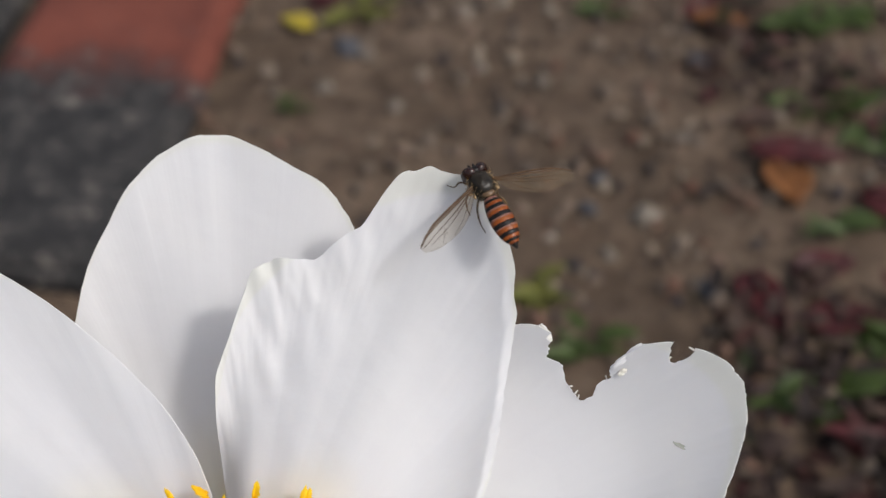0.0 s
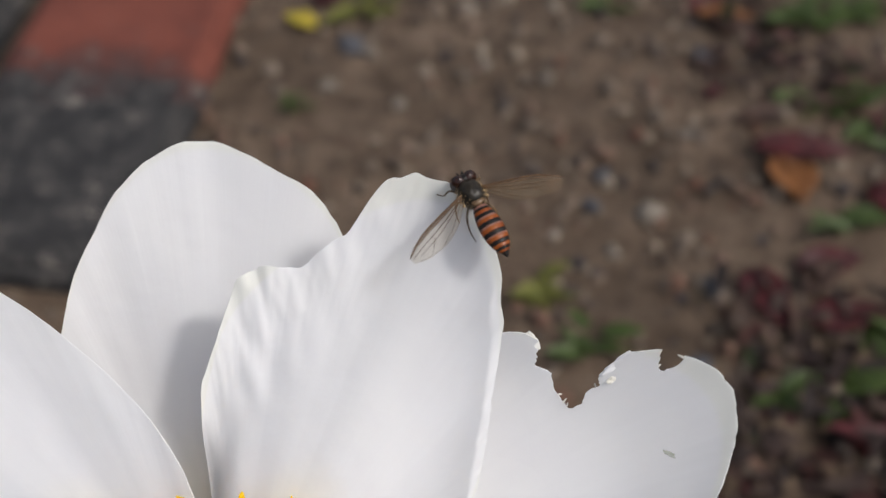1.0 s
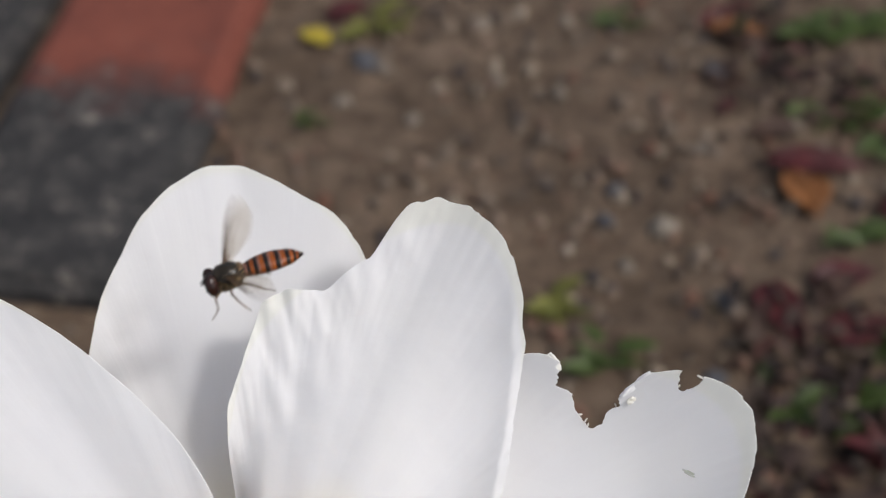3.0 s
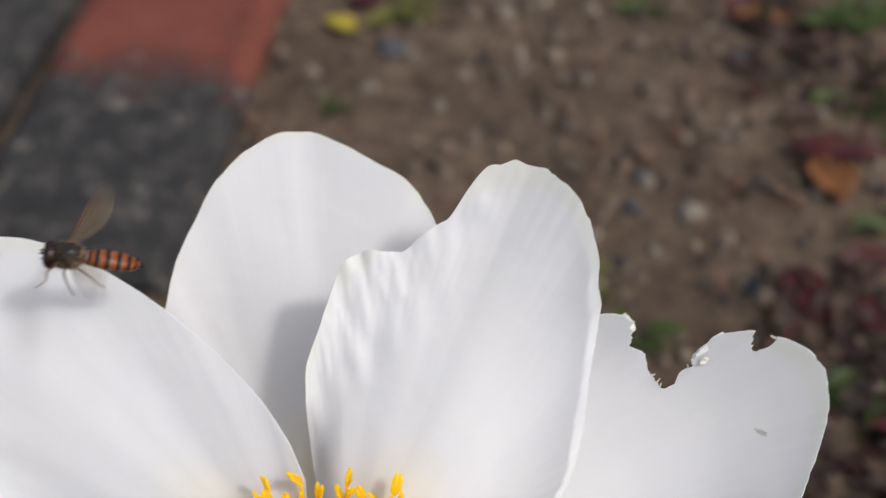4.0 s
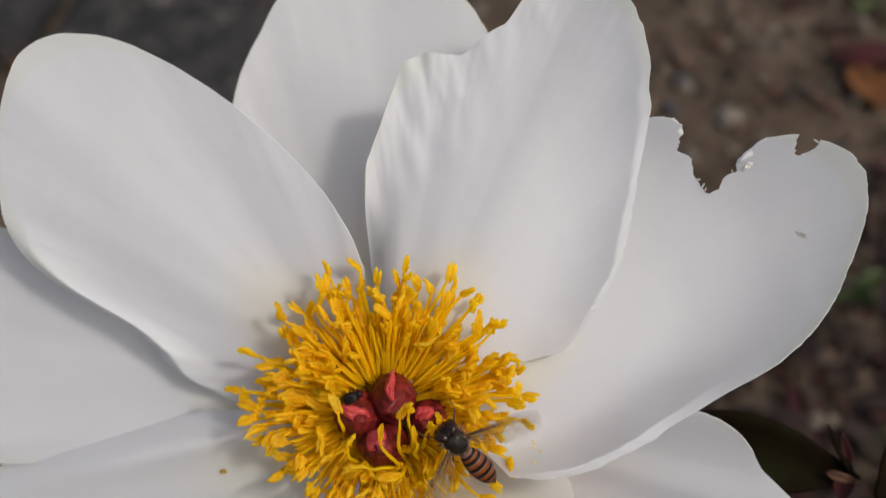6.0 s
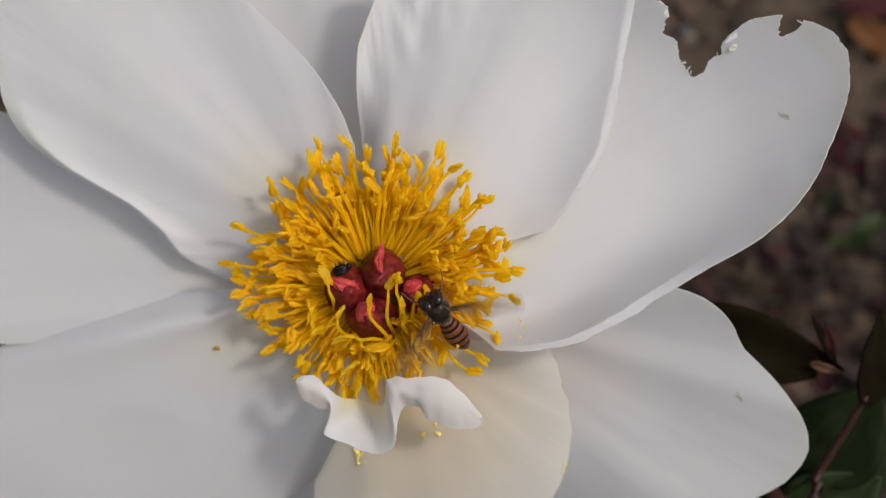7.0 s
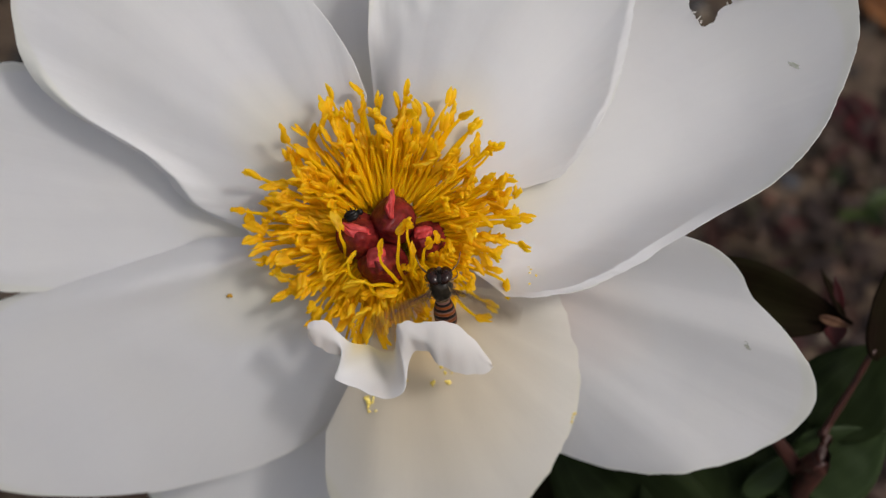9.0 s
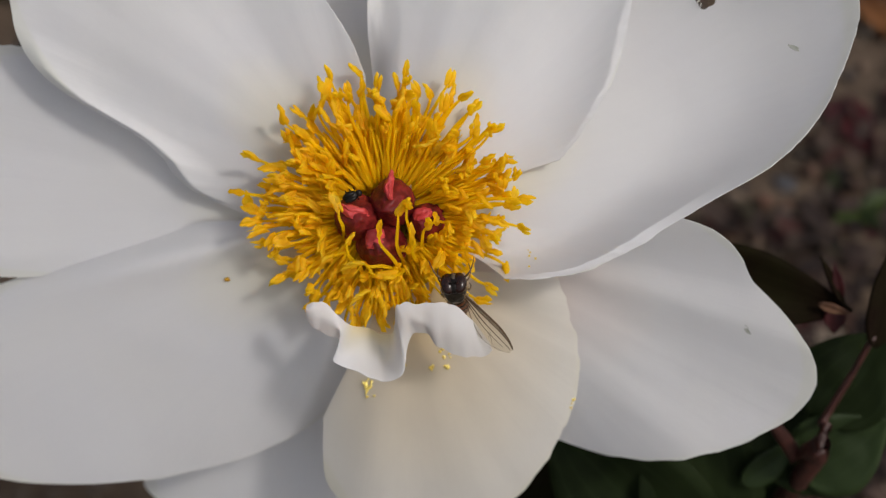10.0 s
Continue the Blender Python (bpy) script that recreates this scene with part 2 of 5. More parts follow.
FLY_MAUVE = plain("fly_mauve", (0.12, 0.050, 0.036), (0.20, 0.10, 0.070), 1200, 0.35, 0.25)
FLY_EYE = plain("fly_eye", (0.010, 0.004, 0.003), (0.024, 0.009, 0.006), 3000, 0.25, 0.3)
FLY_FACE = plain("fly_face", (0.03, 0.02, 0.012), (0.10, 0.07, 0.04), 1500, 0.4, 0.4)
FLY_LEG = plain("fly_leg", (0.035, 0.02, 0.008), (0.15, 0.085, 0.03), 700, 0.45, 0.4)
FLY_SHIELD = plain("fly_shield", (0.05, 0.028, 0.012), (0.13, 0.075, 0.035), 1200, 0.4, 0.3)
FLY_HAIR = plain("fly_hair", (0.20, 0.13, 0.06), (0.42, 0.30, 0.16), 900, 0.6, 0.3)
FLY_VEIN = plain("wing_vein", (0.04, 0.02, 0.008), (0.10, 0.052, 0.02), 900, 0.5, 0.3)
WING = wing_material("wing_membrane", 0.14, (0.20, 0.15, 0.09), (0.34, 0.26, 0.17))
WING_BAND = wing_material("wing_leading_band", 0.68, (0.06, 0.035, 0.02), (0.12, 0.075, 0.045))


# ================= mesh tools =================
def mesh(name, verts, faces, material, smooth=True, uvs=None):
    me = bpy.data.meshes.new(name)
    me.from_pydata([tuple(v) for v in verts], [], faces)
    me.materials.append(material)
    if smooth:
        me.polygons.foreach_set("use_smooth", [True] * len(me.polygons))
    if uvs is not None:
        layer = me.uv_layers.new(name="UVMap")
        for loop in me.loops:
            layer.data[loop.index].uv = uvs[loop.vertex_index]
    me.update()
    return me


def sheet(name, verts, faces, material, thickness, uvs):
    """A thin curved sheet with a front, a back and a crisp rim."""
    v = np.array([tuple(p) for p in verts])
    f = np.array(faces)
    n = np.zeros_like(v)
    flat = np.cross(v[f[:, 2]] - v[f[:, 0]], v[f[:, 3]] - v[f[:, 1]])
    for k in range(4):
        np.add.at(n, f[:, k], flat)
    n /= np.linalg.norm(n, axis=1)[:, None] + 1e-15
    count = len(v)
    seen = {}
    for q in faces:
        for a, b in zip(q, q[1:] + q[:1]):
            seen[(a, b)] = True
    rim = [(a, b) for a, b in seen if (b, a) not in seen]
    front, back = v + n * thickness / 2, v - n * thickness / 2
    every = [tuple(p) for p in front] + [tuple(p) for p in back]
    polys = [tuple(q) for q in faces] + [tuple(i + count for i in q[::-1]) for q in faces]
    places = list(uvs) + list(uvs)
    for a, b in rim:
        k = len(every)
        every += [tuple(front[a]), tuple(front[b]), tuple(back[b]), tuple(back[a])]
        places += [uvs[a], uvs[b], uvs[b], uvs[a]]
        polys.append((k + 3, k + 2, k + 1, k))
    return mesh(name, every, polys, material, uvs=places)


def part(name, me, parent, m=None, label=""):
    ob = new(name, me)
    ob.parent = parent
    if m is not None:
        ob.matrix_basis = m
    return tagged(ob, label)


def empty(name, m, label, category, group="", kind=""):
    ob = new(name)
    ob.empty_display_size = 0.01
    ob.matrix_basis = m
    return tagged(ob, label, category, group, kind)


def spline(values, x):
    """Catmull-Rom through evenly spaced values, x from 0 to 1."""
    n = len(values) - 1
    k = min(int(x * n), n - 1)
    f = x * n - k
    a, b, c, d = (values[max(0, min(n, k + j))] for j in (-1, 0, 1, 2))
    return 0.5 * (2 * b + (c - a) * f + (2 * a - 5 * b + 4 * c - d) * f * f + (3 * b - a - 3 * c + d) * f ** 3)


def spline3(points, x):
    return Vector([spline([p[k] for p in points], x) for k in range(3)])


def tube(points, radii, sides=6, rings=8, cap=True):
    """Vertices and faces of a round, tapering tube along a smooth line."""
    verts, faces = [], []
    prev = None
    for i in range(rings + 1):
        x = i / rings
        p = spline3(points, x)
        d = (spline3(points, min(1, x + 0.02)) - spline3(points, max(0, x - 0.02))).normalized()
        side = d.cross(prev if prev is not None else (Vector((0, 0, 1)) if abs(d.z) < 0.9 else Vector((1, 0, 0))))
        side.normalize()
        up = side.cross(d).normalized()
        prev = up
        r = spline(radii, x)
        for j in range(sides):
            a = 2 * math.pi * j / sides
            verts.append(p + side * (math.cos(a) * r) + up * (math.sin(a) * r))
    for i in range(rings):
        for j in range(sides):
            k = (j + 1) % sides
            faces.append((i * sides + j, i * sides + k, (i + 1) * sides + k, (i + 1) * sides + j))
    if cap:
        faces.append(tuple(range(sides))[::-1])
        faces.append(tuple(rings * sides + j for j in range(sides)))
    return verts, faces


def joined(*pieces):
    verts, faces = [], []
    for v, f in pieces:
        n = len(verts)
        verts += list(v)
        faces += [tuple(i + n for i in q) for q in f]
    return verts, faces


def blob(rx, ry, rz, seg=16, rings=10, rough=0.0, freq=1.0, seed=0.0, centre=(0, 0, 0), squash=None):
    """A rounded body with an uneven skin. squash: shapes a unit vector first."""
    verts, faces = [], []
    verts.append(Vector((0, 0, 1)))
    for i in range(1, rings):
        t = math.pi * i / rings
        for j in range(seg):
            a = 2 * math.pi * j / seg
            verts.append(Vector((math.sin(t) * math.cos(a), math.sin(t) * math.sin(a), math.cos(t))))
    verts.append(Vector((0, 0, -1)))
    for j in range(seg):
        faces.append((0, 1 + j, 1 + (j + 1) % seg))
    for i in range(rings - 2):
        for j in range(seg):
            a, b = 1 + i * seg + j, 1 + i * seg + (j + 1) % seg
            faces.append((a, a + seg, b + seg, b))
    last = len(verts) - 1
    for j in range(seg):
        faces.append((last, last - seg + (j + 1) % seg, last - seg + j))
    out = []
    for v in verts:
        k = 1 + rough * noise.noise(v * freq + Vector((seed, seed * 1.7, -seed)))
        q = v * k
        if squash:
            q = squash(q)
        out.append(Vector((q.x * rx, q.y * ry, q.z * rz)) + Vector(centre))
    return out, faces


def at(verts, m):
    return [m @ Vector(v) for v in verts]


# ================= the ground =================
def graded(lo, hi, step, far, grow=1.35):
    xs = list(np.arange(lo, hi + step / 2, step))
    s, x = step, hi
    while x < far:
        s *= grow
        x += s
        xs.append(x)
    s, x = step, lo
    while x > -far:
        s *= grow
        x -= s
        xs.insert(0, x)
    return xs


def soil_height(x, y):
    p = Vector((x, y, 0))
    near = 1.0 if abs(x) < 1.5 and abs(y) < 2 else 0.0
    return near * (0.004 * noise.noise(p * 18) + 0.0022 * noise.noise(p * 70 + Vector((3, 1, 0))) + 0.0012 * noise.noise(p * 190))


def build_ground():
    xs, ys = graded(-0.42, 0.42, 0.006, 150.0), graded(0.05, 0.80, 0.006, 150.0)
    verts = [(x, y, soil_height(x, y)) for y in ys for x in xs]
    w = len(xs)
    faces = [(j * w + i, j * w + i + 1, (j + 1) * w + i + 1, (j + 1) * w + i) for j in range(len(ys) - 1) for i in range(w - 1)]
    ob = new("ground", mesh("ground", verts, faces, SOIL))
    tagged(ob, "bare sandy brown garden soil with grit", "soil", kind="structure")


def on_brick(x, y):
    return x < -0.106 - 0.13 * (0.56 - y) and y > 0.35


def build_gravel():
    rnd = random.Random(5)
    bm = bmesh.new()
    bmesh.ops.create_icosphere(bm, subdivisions=1, radius=1.0)
    unit = [v.co.copy() for v in bm.verts]
    tri = [tuple(v.index for v in f.verts) for f in bm.faces]
    bm.free()
    verts, faces = [], []
    for k in range(12500):
        x, y = rnd.uniform(-0.45, 0.45), rnd.uniform(0.12, 0.85)
        if on_brick(x, y):
            continue
        clump = noise.noise(Vector((x * 9, y * 9, 4.0)))
        if clump < -0.15 and rnd.random() < 0.7:
            continue
        size = 0.0009 + 0.0045 * rnd.random() ** 3
        turn = Euler([rnd.uniform(0, 6.28) for _ in range(3)]).to_matrix()
        stretch = Vector((1.0, rnd.uniform(0.7, 1.1), rnd.uniform(0.5, 0.8)))
        n = len(verts)
        base = Vector((x, y, soil_height(x, y) + size * 0.25))
        for v in unit:
            q = Vector((v.x * stretch.x, v.y * stretch.y, v.z * stretch.z)) * size * (1 + 0.22 * noise.noise(v * 1.6 + Vector((k, 0, 0))))
            verts.append(base + turn @ q)
        faces += [tuple(i + n for i in f) for f in tri]
    ob = new("gravel", mesh("gravel", verts, faces, GRAVEL, smooth=False))
    tagged(ob, "scattered small mixed gravel on brown soil", "gravel", kind="stuff")


def build_stone(x, y, size, material, label, seed, flat=0.6):
    size *= 0.8
    verts, faces = blob(size, size * 0.8, size * flat, 14, 8, 0.45, 1.5, seed)
    ob = new("stone", mesh("stone", verts, faces, material))
    ob.matrix_basis = pose(x, y, soil_height(x, y) + size * flat * 0.35, 0, 0, seed * 77)
    tagged(ob, label, "stone", "stones on the soil")


def build_brick(x, y, turn, length, width, material, label, seed):
    """A worn clay brick sunk in the soil, with chipped rounded edges."""
    bm = bmesh.new()
    bmesh.ops.create_cube(bm, size=1.0)
    for v in bm.verts:
        v.co = Vector((v.co.x * width, v.co.y * length, v.co.z * 0.065))
    bmesh.ops.bevel(bm, geom=bm.edges[:], offset=0.004, segments=3, affect="EDGES")
    bmesh.ops.subdivide_edges(bm, edges=[e for e in bm.edges if e.calc_length() > 0.02], cuts=14, use_grid_fill=True)
    for v in bm.verts:
        n = noise.noise(v.co * 55 + Vector((seed, 0, 0)))
        m = noise.noise(v.co * 210 + Vector((0, seed, 0)))
        v.co += v.co.normalized() * (0.0016 * n + 0.0007 * m)
    me = bpy.data.meshes.new("brick")
    bm.to_mesh(me)
    bm.free()
    me.materials.append(material)
    me.polygons.foreach_set("use_smooth", [True] * len(me.polygons))
    ob = new("paving_brick", me)
    ob.matrix_basis = pose(x, y, -0.018, 0, 0, turn)
    tagged(ob, label, "brick", "bricks of the path edge")


def leaf_mesh(name, length, width, material, bend=0.2, fold=0.25, tip=1.3, wavy=0.0, seed=0.0, nx=10, ny=7):
    """A leaf along +x from its stalk, folded along the midrib and drooping."""
    verts, uvs, faces = [], [], []
    for i in range(nx + 1):
        s = i / nx
        half = width * 0.5 * (s ** 0.7 * (1 - s) ** (0.7 + 0.3 * tip)) / 0.30 + width * 0.012
        if i == nx:
            half = width * 0.008
        for j in range(ny + 1):
            c = j / ny * 2 - 1
            z = fold * abs(c) * half - bend * length * s * s + wavy * width * noise.noise(Vector((s * 5, c * 2, seed)))
            verts.append((s * length, c * half, z))
            uvs.append((c * 0.5 + 0.5, s))
    w = ny + 1
    for i in range(nx):
        for j in range(ny):
            faces.append((i * w + j, (i + 1) * w + j, (i + 1) * w + j + 1, i * w + j + 1))
    return mesh(name, verts, faces, material, uvs=uvs)


def thicken(ob, t):
    mod = ob.modifiers.new("thickness", "SOLIDIFY")
    mod.thickness, mod.offset = t, 0.0
    return ob


def build_weed(x, y, size, n, material, label, seed, upright=35):
    rnd = random.Random(seed)
    z = soil_height(x, y)
    thing = empty("weed", pose(x, y, z), label, "weed", "weeds in the soil")
    size *= 0.72
    kinds = [leaf_mesh("leaf", size * k, size * k * 0.42, material, 0.15, 0.3, seed=seed + k, wavy=0.05) for k in (1.0, 0.7, 0.5, 0.36)]
    for k in range(n + n // 3):
        turn = k * 137.5 + rnd.uniform(-25, 25)
        lift = rnd.uniform(5, upright)
        out, way = size * 0.55 * rnd.random(), rnd.uniform(0, 6.28)
        part("leaf", kinds[k % 4], thing, pose(out * math.cos(way), out * math.sin(way), 0.001 + 0.0003 * k, 0, 0, turn) @ pose(0, 0, 0, rnd.uniform(-20, 20), -lift, 0))


def build_fallen_leaf(x, y, size, turn, material, label, seed, lift=0.004, wide=0.5):
    ob = new("fallen_leaf", leaf_mesh("fallen_leaf", size, size * wide, material, 0.1, 0.35, wavy=0.12, seed=seed))
    ob.matrix_basis = pose(x, y, soil_height(x, y) + lift, random.Random(seed).uniform(-12, 12), -4, turn)
    thicken(ob, 0.0004)
    tagged(ob, label, "leaf", "fallen leaves on the soil")


def build_litter():
    """Withered leaf bits that cover the soil beside the plant, dark to stand in for its shade."""
    rnd = random.Random(91)
    verts, faces = [], []
    for k in range(4400):
        x, y = rnd.uniform(0.06, 0.34), rnd.uniform(0.06, 0.60)
        edge = (0.055 if y < 0.30 else 0.10) if y < 0.35 else 0.125 + 0.03 * noise.noise(Vector((y * 22, 3.0, 0)))
        if x < edge + 0.02 * rnd.random():
            continue
        if y > 0.35 and (noise.noise(Vector((x * 17, y * 15, 6.0))) < 0.12 or rnd.random() < 0.6):
            continue
        size = rnd.uniform(0.006, 0.017)
        m = pose(x, y, soil_height(x, y) + rnd.uniform(0.001, 0.007), rnd.uniform(-35, 35), rnd.uniform(-30, 30), rnd.uniform(0, 360))
        n = len(verts)
        rim = [(0, 0), (0.25, 0.2), (0.6, 0.22), (1, 0), (0.6, -0.22), (0.25, -0.2)]
        verts += [m @ Vector((px * size, py * size, abs(py) * size * 0.5)) for px, py in rim]
        verts += [m @ Vector((0.3 * size, 0, 0)), m @ Vector((0.65 * size, 0, 0.0))]
        faces += [(n, n + 6, n + 1), (n + 1, n + 6, n + 7, n + 2), (n + 2, n + 7, n + 3), (n, n + 5, n + 6), (n + 5, n + 4, n + 7, n + 6), (n + 4, n + 3, n + 7)]
    ob = new("leaf_litter", mesh("leaf_litter", verts, faces, LITTER))
    tagged(ob, "withered leaf litter, darkened to stand in for the plant's shade", "leaf litter", kind="stuff")


def build_garden_floor():
    build_litter()
    build_ground()
    build_gravel()
    for x, y, size, seed in ((-0.035, 0.509, 0.0055, 1.1), (-0.054, 0.483, 0.006, 2.3), (0.049, 0.487, 0.005, 3.2), (0.110, 0.446, 0.005, 4.7),
                             (0.087, 0.394, 0.0085, 5.2), (0.070, 0.375, 0.005, 6.1), (0.020, 0.500, 0.005, 7.9), (-0.020, 0.468, 0.0055, 8.4),
                             (0.095, 0.296, 0.005, 9.3), (0.012, 0.545, 0.008, 10.2), (-0.21, 0.452, 0.005, 11.0)):
        build_stone(x, y, size, STONE_PALE, "small pale grey pebble lying on brown soil", seed)
    for x, y, size, seed in ((0.126, 0.503, 0.0085, 1.7), (0.069, 0.415, 0.0065, 2.9), (-0.045, 0.515, 0.010, 3.8), (0.098, 0.313, 0.006, 4.4),
                             (0.108, 0.352, 0.007, 5.8), (0.063, 0.398, 0.005, 6.6)):
        build_stone(x, y, size, STONE_DARK, "small dark slate-blue stone lying on brown soil", seed)
    build_weed(-0.037, 0.543, 0.026, 12, WEED_YELLOW, "low yellow-green weed growing from soil", 3)
    build_weed(-0.069, 0.466, 0.015, 9, WEED, "tiny green seedling growing from soil", 4)
    build_weed(0.172, 0.530, 0.034, 12, WEED, "dark green weed clump growing from soil", 5)
    build_weed(0.176, 0.462, 0.034, 9, WEED, "bright green weed with broad leaves", 6)
    build_weed(0.198, 0.445, 0.028, 8, WEED, "bright green weed with broad leaves", 7)
    build_weed(0.040, 0.350, 0.022, 10, WEED_YELLOW, "low yellow-green weed growing from soil", 8)
    build_weed(0.054, 0.319, 0.024, 9, WEED, "small green weed growing from soil", 9)
    build_weed(0.165, 0.385, 0.026, 8, WEED, "small green weed growing from soil", 10)
    build_weed(0.170, 0.325, 0.030, 9, WEED, "small green weed growing from soil", 11)
    build_weed(-0.118, 0.392, 0.030, 10, WEED, "mossy green weed beside a brick", 12)
    build_weed(-0.250, 0.425, 0.020, 8, WEED, "mossy green weed beside a brick", 13)
    build_weed(0.080, 0.545, 0.020, 8, WEED, "dark green weed clump growing from soil", 14)
    build_weed(0.126, 0.296, 0.020, 8, WEED, "small green weed growing from soil", 15)
    build_fallen_leaf(-0.062, 0.527, 0.020, 150, LEAF_YELLOW, "small yellow fallen leaf on soil", 21)
    build_fallen_leaf(0.135, 0.432, 0.046, -8, LEAF_RED, "dark red fallen leaf on soil", 22, 0.006, 0.3)
    build_fallen_leaf(0.143, 0.424, 0.030, -72, LEAF_ORANGE, "orange-brown fallen leaf on soil", 23, 0.006, 0.42)
    build_fallen_leaf(0.122, 0.360, 0.034, -70, LEAF_RED, "dark red fallen leaf on soil", 24)
    build_fallen_leaf(0.140, 0.330, 0.034, 10, LEAF_RED, "dark red fallen leaf on soil", 25)
    build_fallen_leaf(0.142, 0.360, 0.030, 15, LEAF_RED, "dark red fallen leaf on soil", 26)
    build_fallen_leaf(0.180, 0.405, 0.040, -35, LEAF_RED, "dark red fallen leaf on soil", 27)
    build_fallen_leaf(0.125, 0.535, 0.030, -5, LEAF_ORANGE, "orange-brown fallen leaf on soil", 28)
    build_fallen_leaf(-0.065, 0.548, 0.026, 40, LEAF_RED, "dark red fallen leaf on soil", 29)
    build_fallen_leaf(-0.232, 0.420, 0.026, 20, LEAF_ORANGE, "orange-brown fallen leaf beside a brick", 30)
    build_fallen_leaf(0.150, 0.400, 0.030, 75, LEAF_ORANGE, "orange-brown fallen leaf on soil", 31)
    for k, (x, y) in enumerate(((0.15, 0.30), (0.155, 0.275), (0.205, 0.54))):
        build_weed(x, y, 0.030, 8, (WEED, LEAF_RED, WEED)[k % 3], ("small green weed growing from soil", "dark red seedling leaves growing from soil", "small green weed growing from soil")[k % 3], 40 + k)
    # withered leaves; the dark ones close in also stand in for plant shade
    rnd = random.Random(77)
    for k in range(48):
        x, y = rnd.uniform(0.08, 0.24), rnd.uniform(0.15, 0.56)
        if y > 0.3 and x < 0.115:
            continue
        if noise.noise(Vector((x * 20, y * 14, 1.0))) < -0.12:
            continue
        build_fallen_leaf(x, y, rnd.uniform(0.014, 0.03), rnd.uniform(0, 360), (LEAF_BROWN, LEAF_RED, LEAF_BROWN)[k % 3],
                          ("withered dark brown leaf on soil", "dark red fallen leaf on soil", "withered dark brown leaf on soil")[k % 3], 60 + k, 0.003, 0.45)
    build_brick(-0.159, 0.476, -7, 0.247, 0.098, BRICK_RED, "worn red clay brick with grey crust on its end", 2.0)
    build_brick(-0.262, 0.548, -7, 0.240, 0.104, BRICK_GREY, "dark grey crusted paving brick", 5.0)
    build_brick(-0.129, 0.716, -7, 0.215, 0.098, BRICK_RED, "worn red clay brick with grey crust on its end", 7.0)


# ================= the flower =================
# The bloom's own space: x and y span its face, z rises from it; millimetres in the calls below.
BLOOM = pose(-0.02432, 0.07806, 0.22854, 45, 0, 0)


def inside(x, y, shape):
    hit = False
    for (ax, ay), (bx, by) in zip(shape, shape[1:] + shape[:1]):
        if (ay > y) != (by > y) and x < ax + (bx - ax) * (y - ay) / (by - ay):
            hit = not hit
    return hit


def chewed(verts, uvs, faces, gaps):
    """Leaves out what was eaten and evens the torn edge a little."""
    kept, torn = [], set()
    for q in faces:
        x = sum(verts[i][0] for i in q) / 4 / MM
        y = sum(verts[i][1] for i in q) / 4 / MM
        jx = 0.28 * noise.noise(Vector((x * 2.6, y * 2.6, 1.0))) + 0.09 * noise.noise(Vector((x * 5, y * 5, 4.0)))
        jy = 0.28 * noise.noise(Vector((x * 2.6, y * 2.6, 9.0)))
        if any(inside(x + jx, y + jy, g) for g in gaps):
            torn.update(q)
        else:
            kept.append(q)
    used = sorted({i for q in kept for i in q})
    near = {i: set() for i in used if i in torn}
    count = {}
    for q in kept:
        for a, b in zip(q, q[1:] + q[:1]):
            count[frozenset((a, b))] = count.get(frozenset((a, b)), 0) + 1
    for e, n in count.items():
        a, b = tuple(e)
        if n == 1 and a in near and b in near:
            near[a].add(b)
            near[b].add(a)
    for _ in range(5):
        moved = {i: sum((Vector(verts[k]) for k in ks), Vector()) / len(ks) for i, ks in near.items() if len(ks) == 2}
        for i, p in moved.items():
            verts[i] = tuple(Vector(verts[i]).lerp(p, 0.6))
    index = {i: k for k, i in enumerate(used)}
    return [verts[i] for i in used], [uvs[i] for i in used], [tuple(index[i] for i in q) for q in kept]


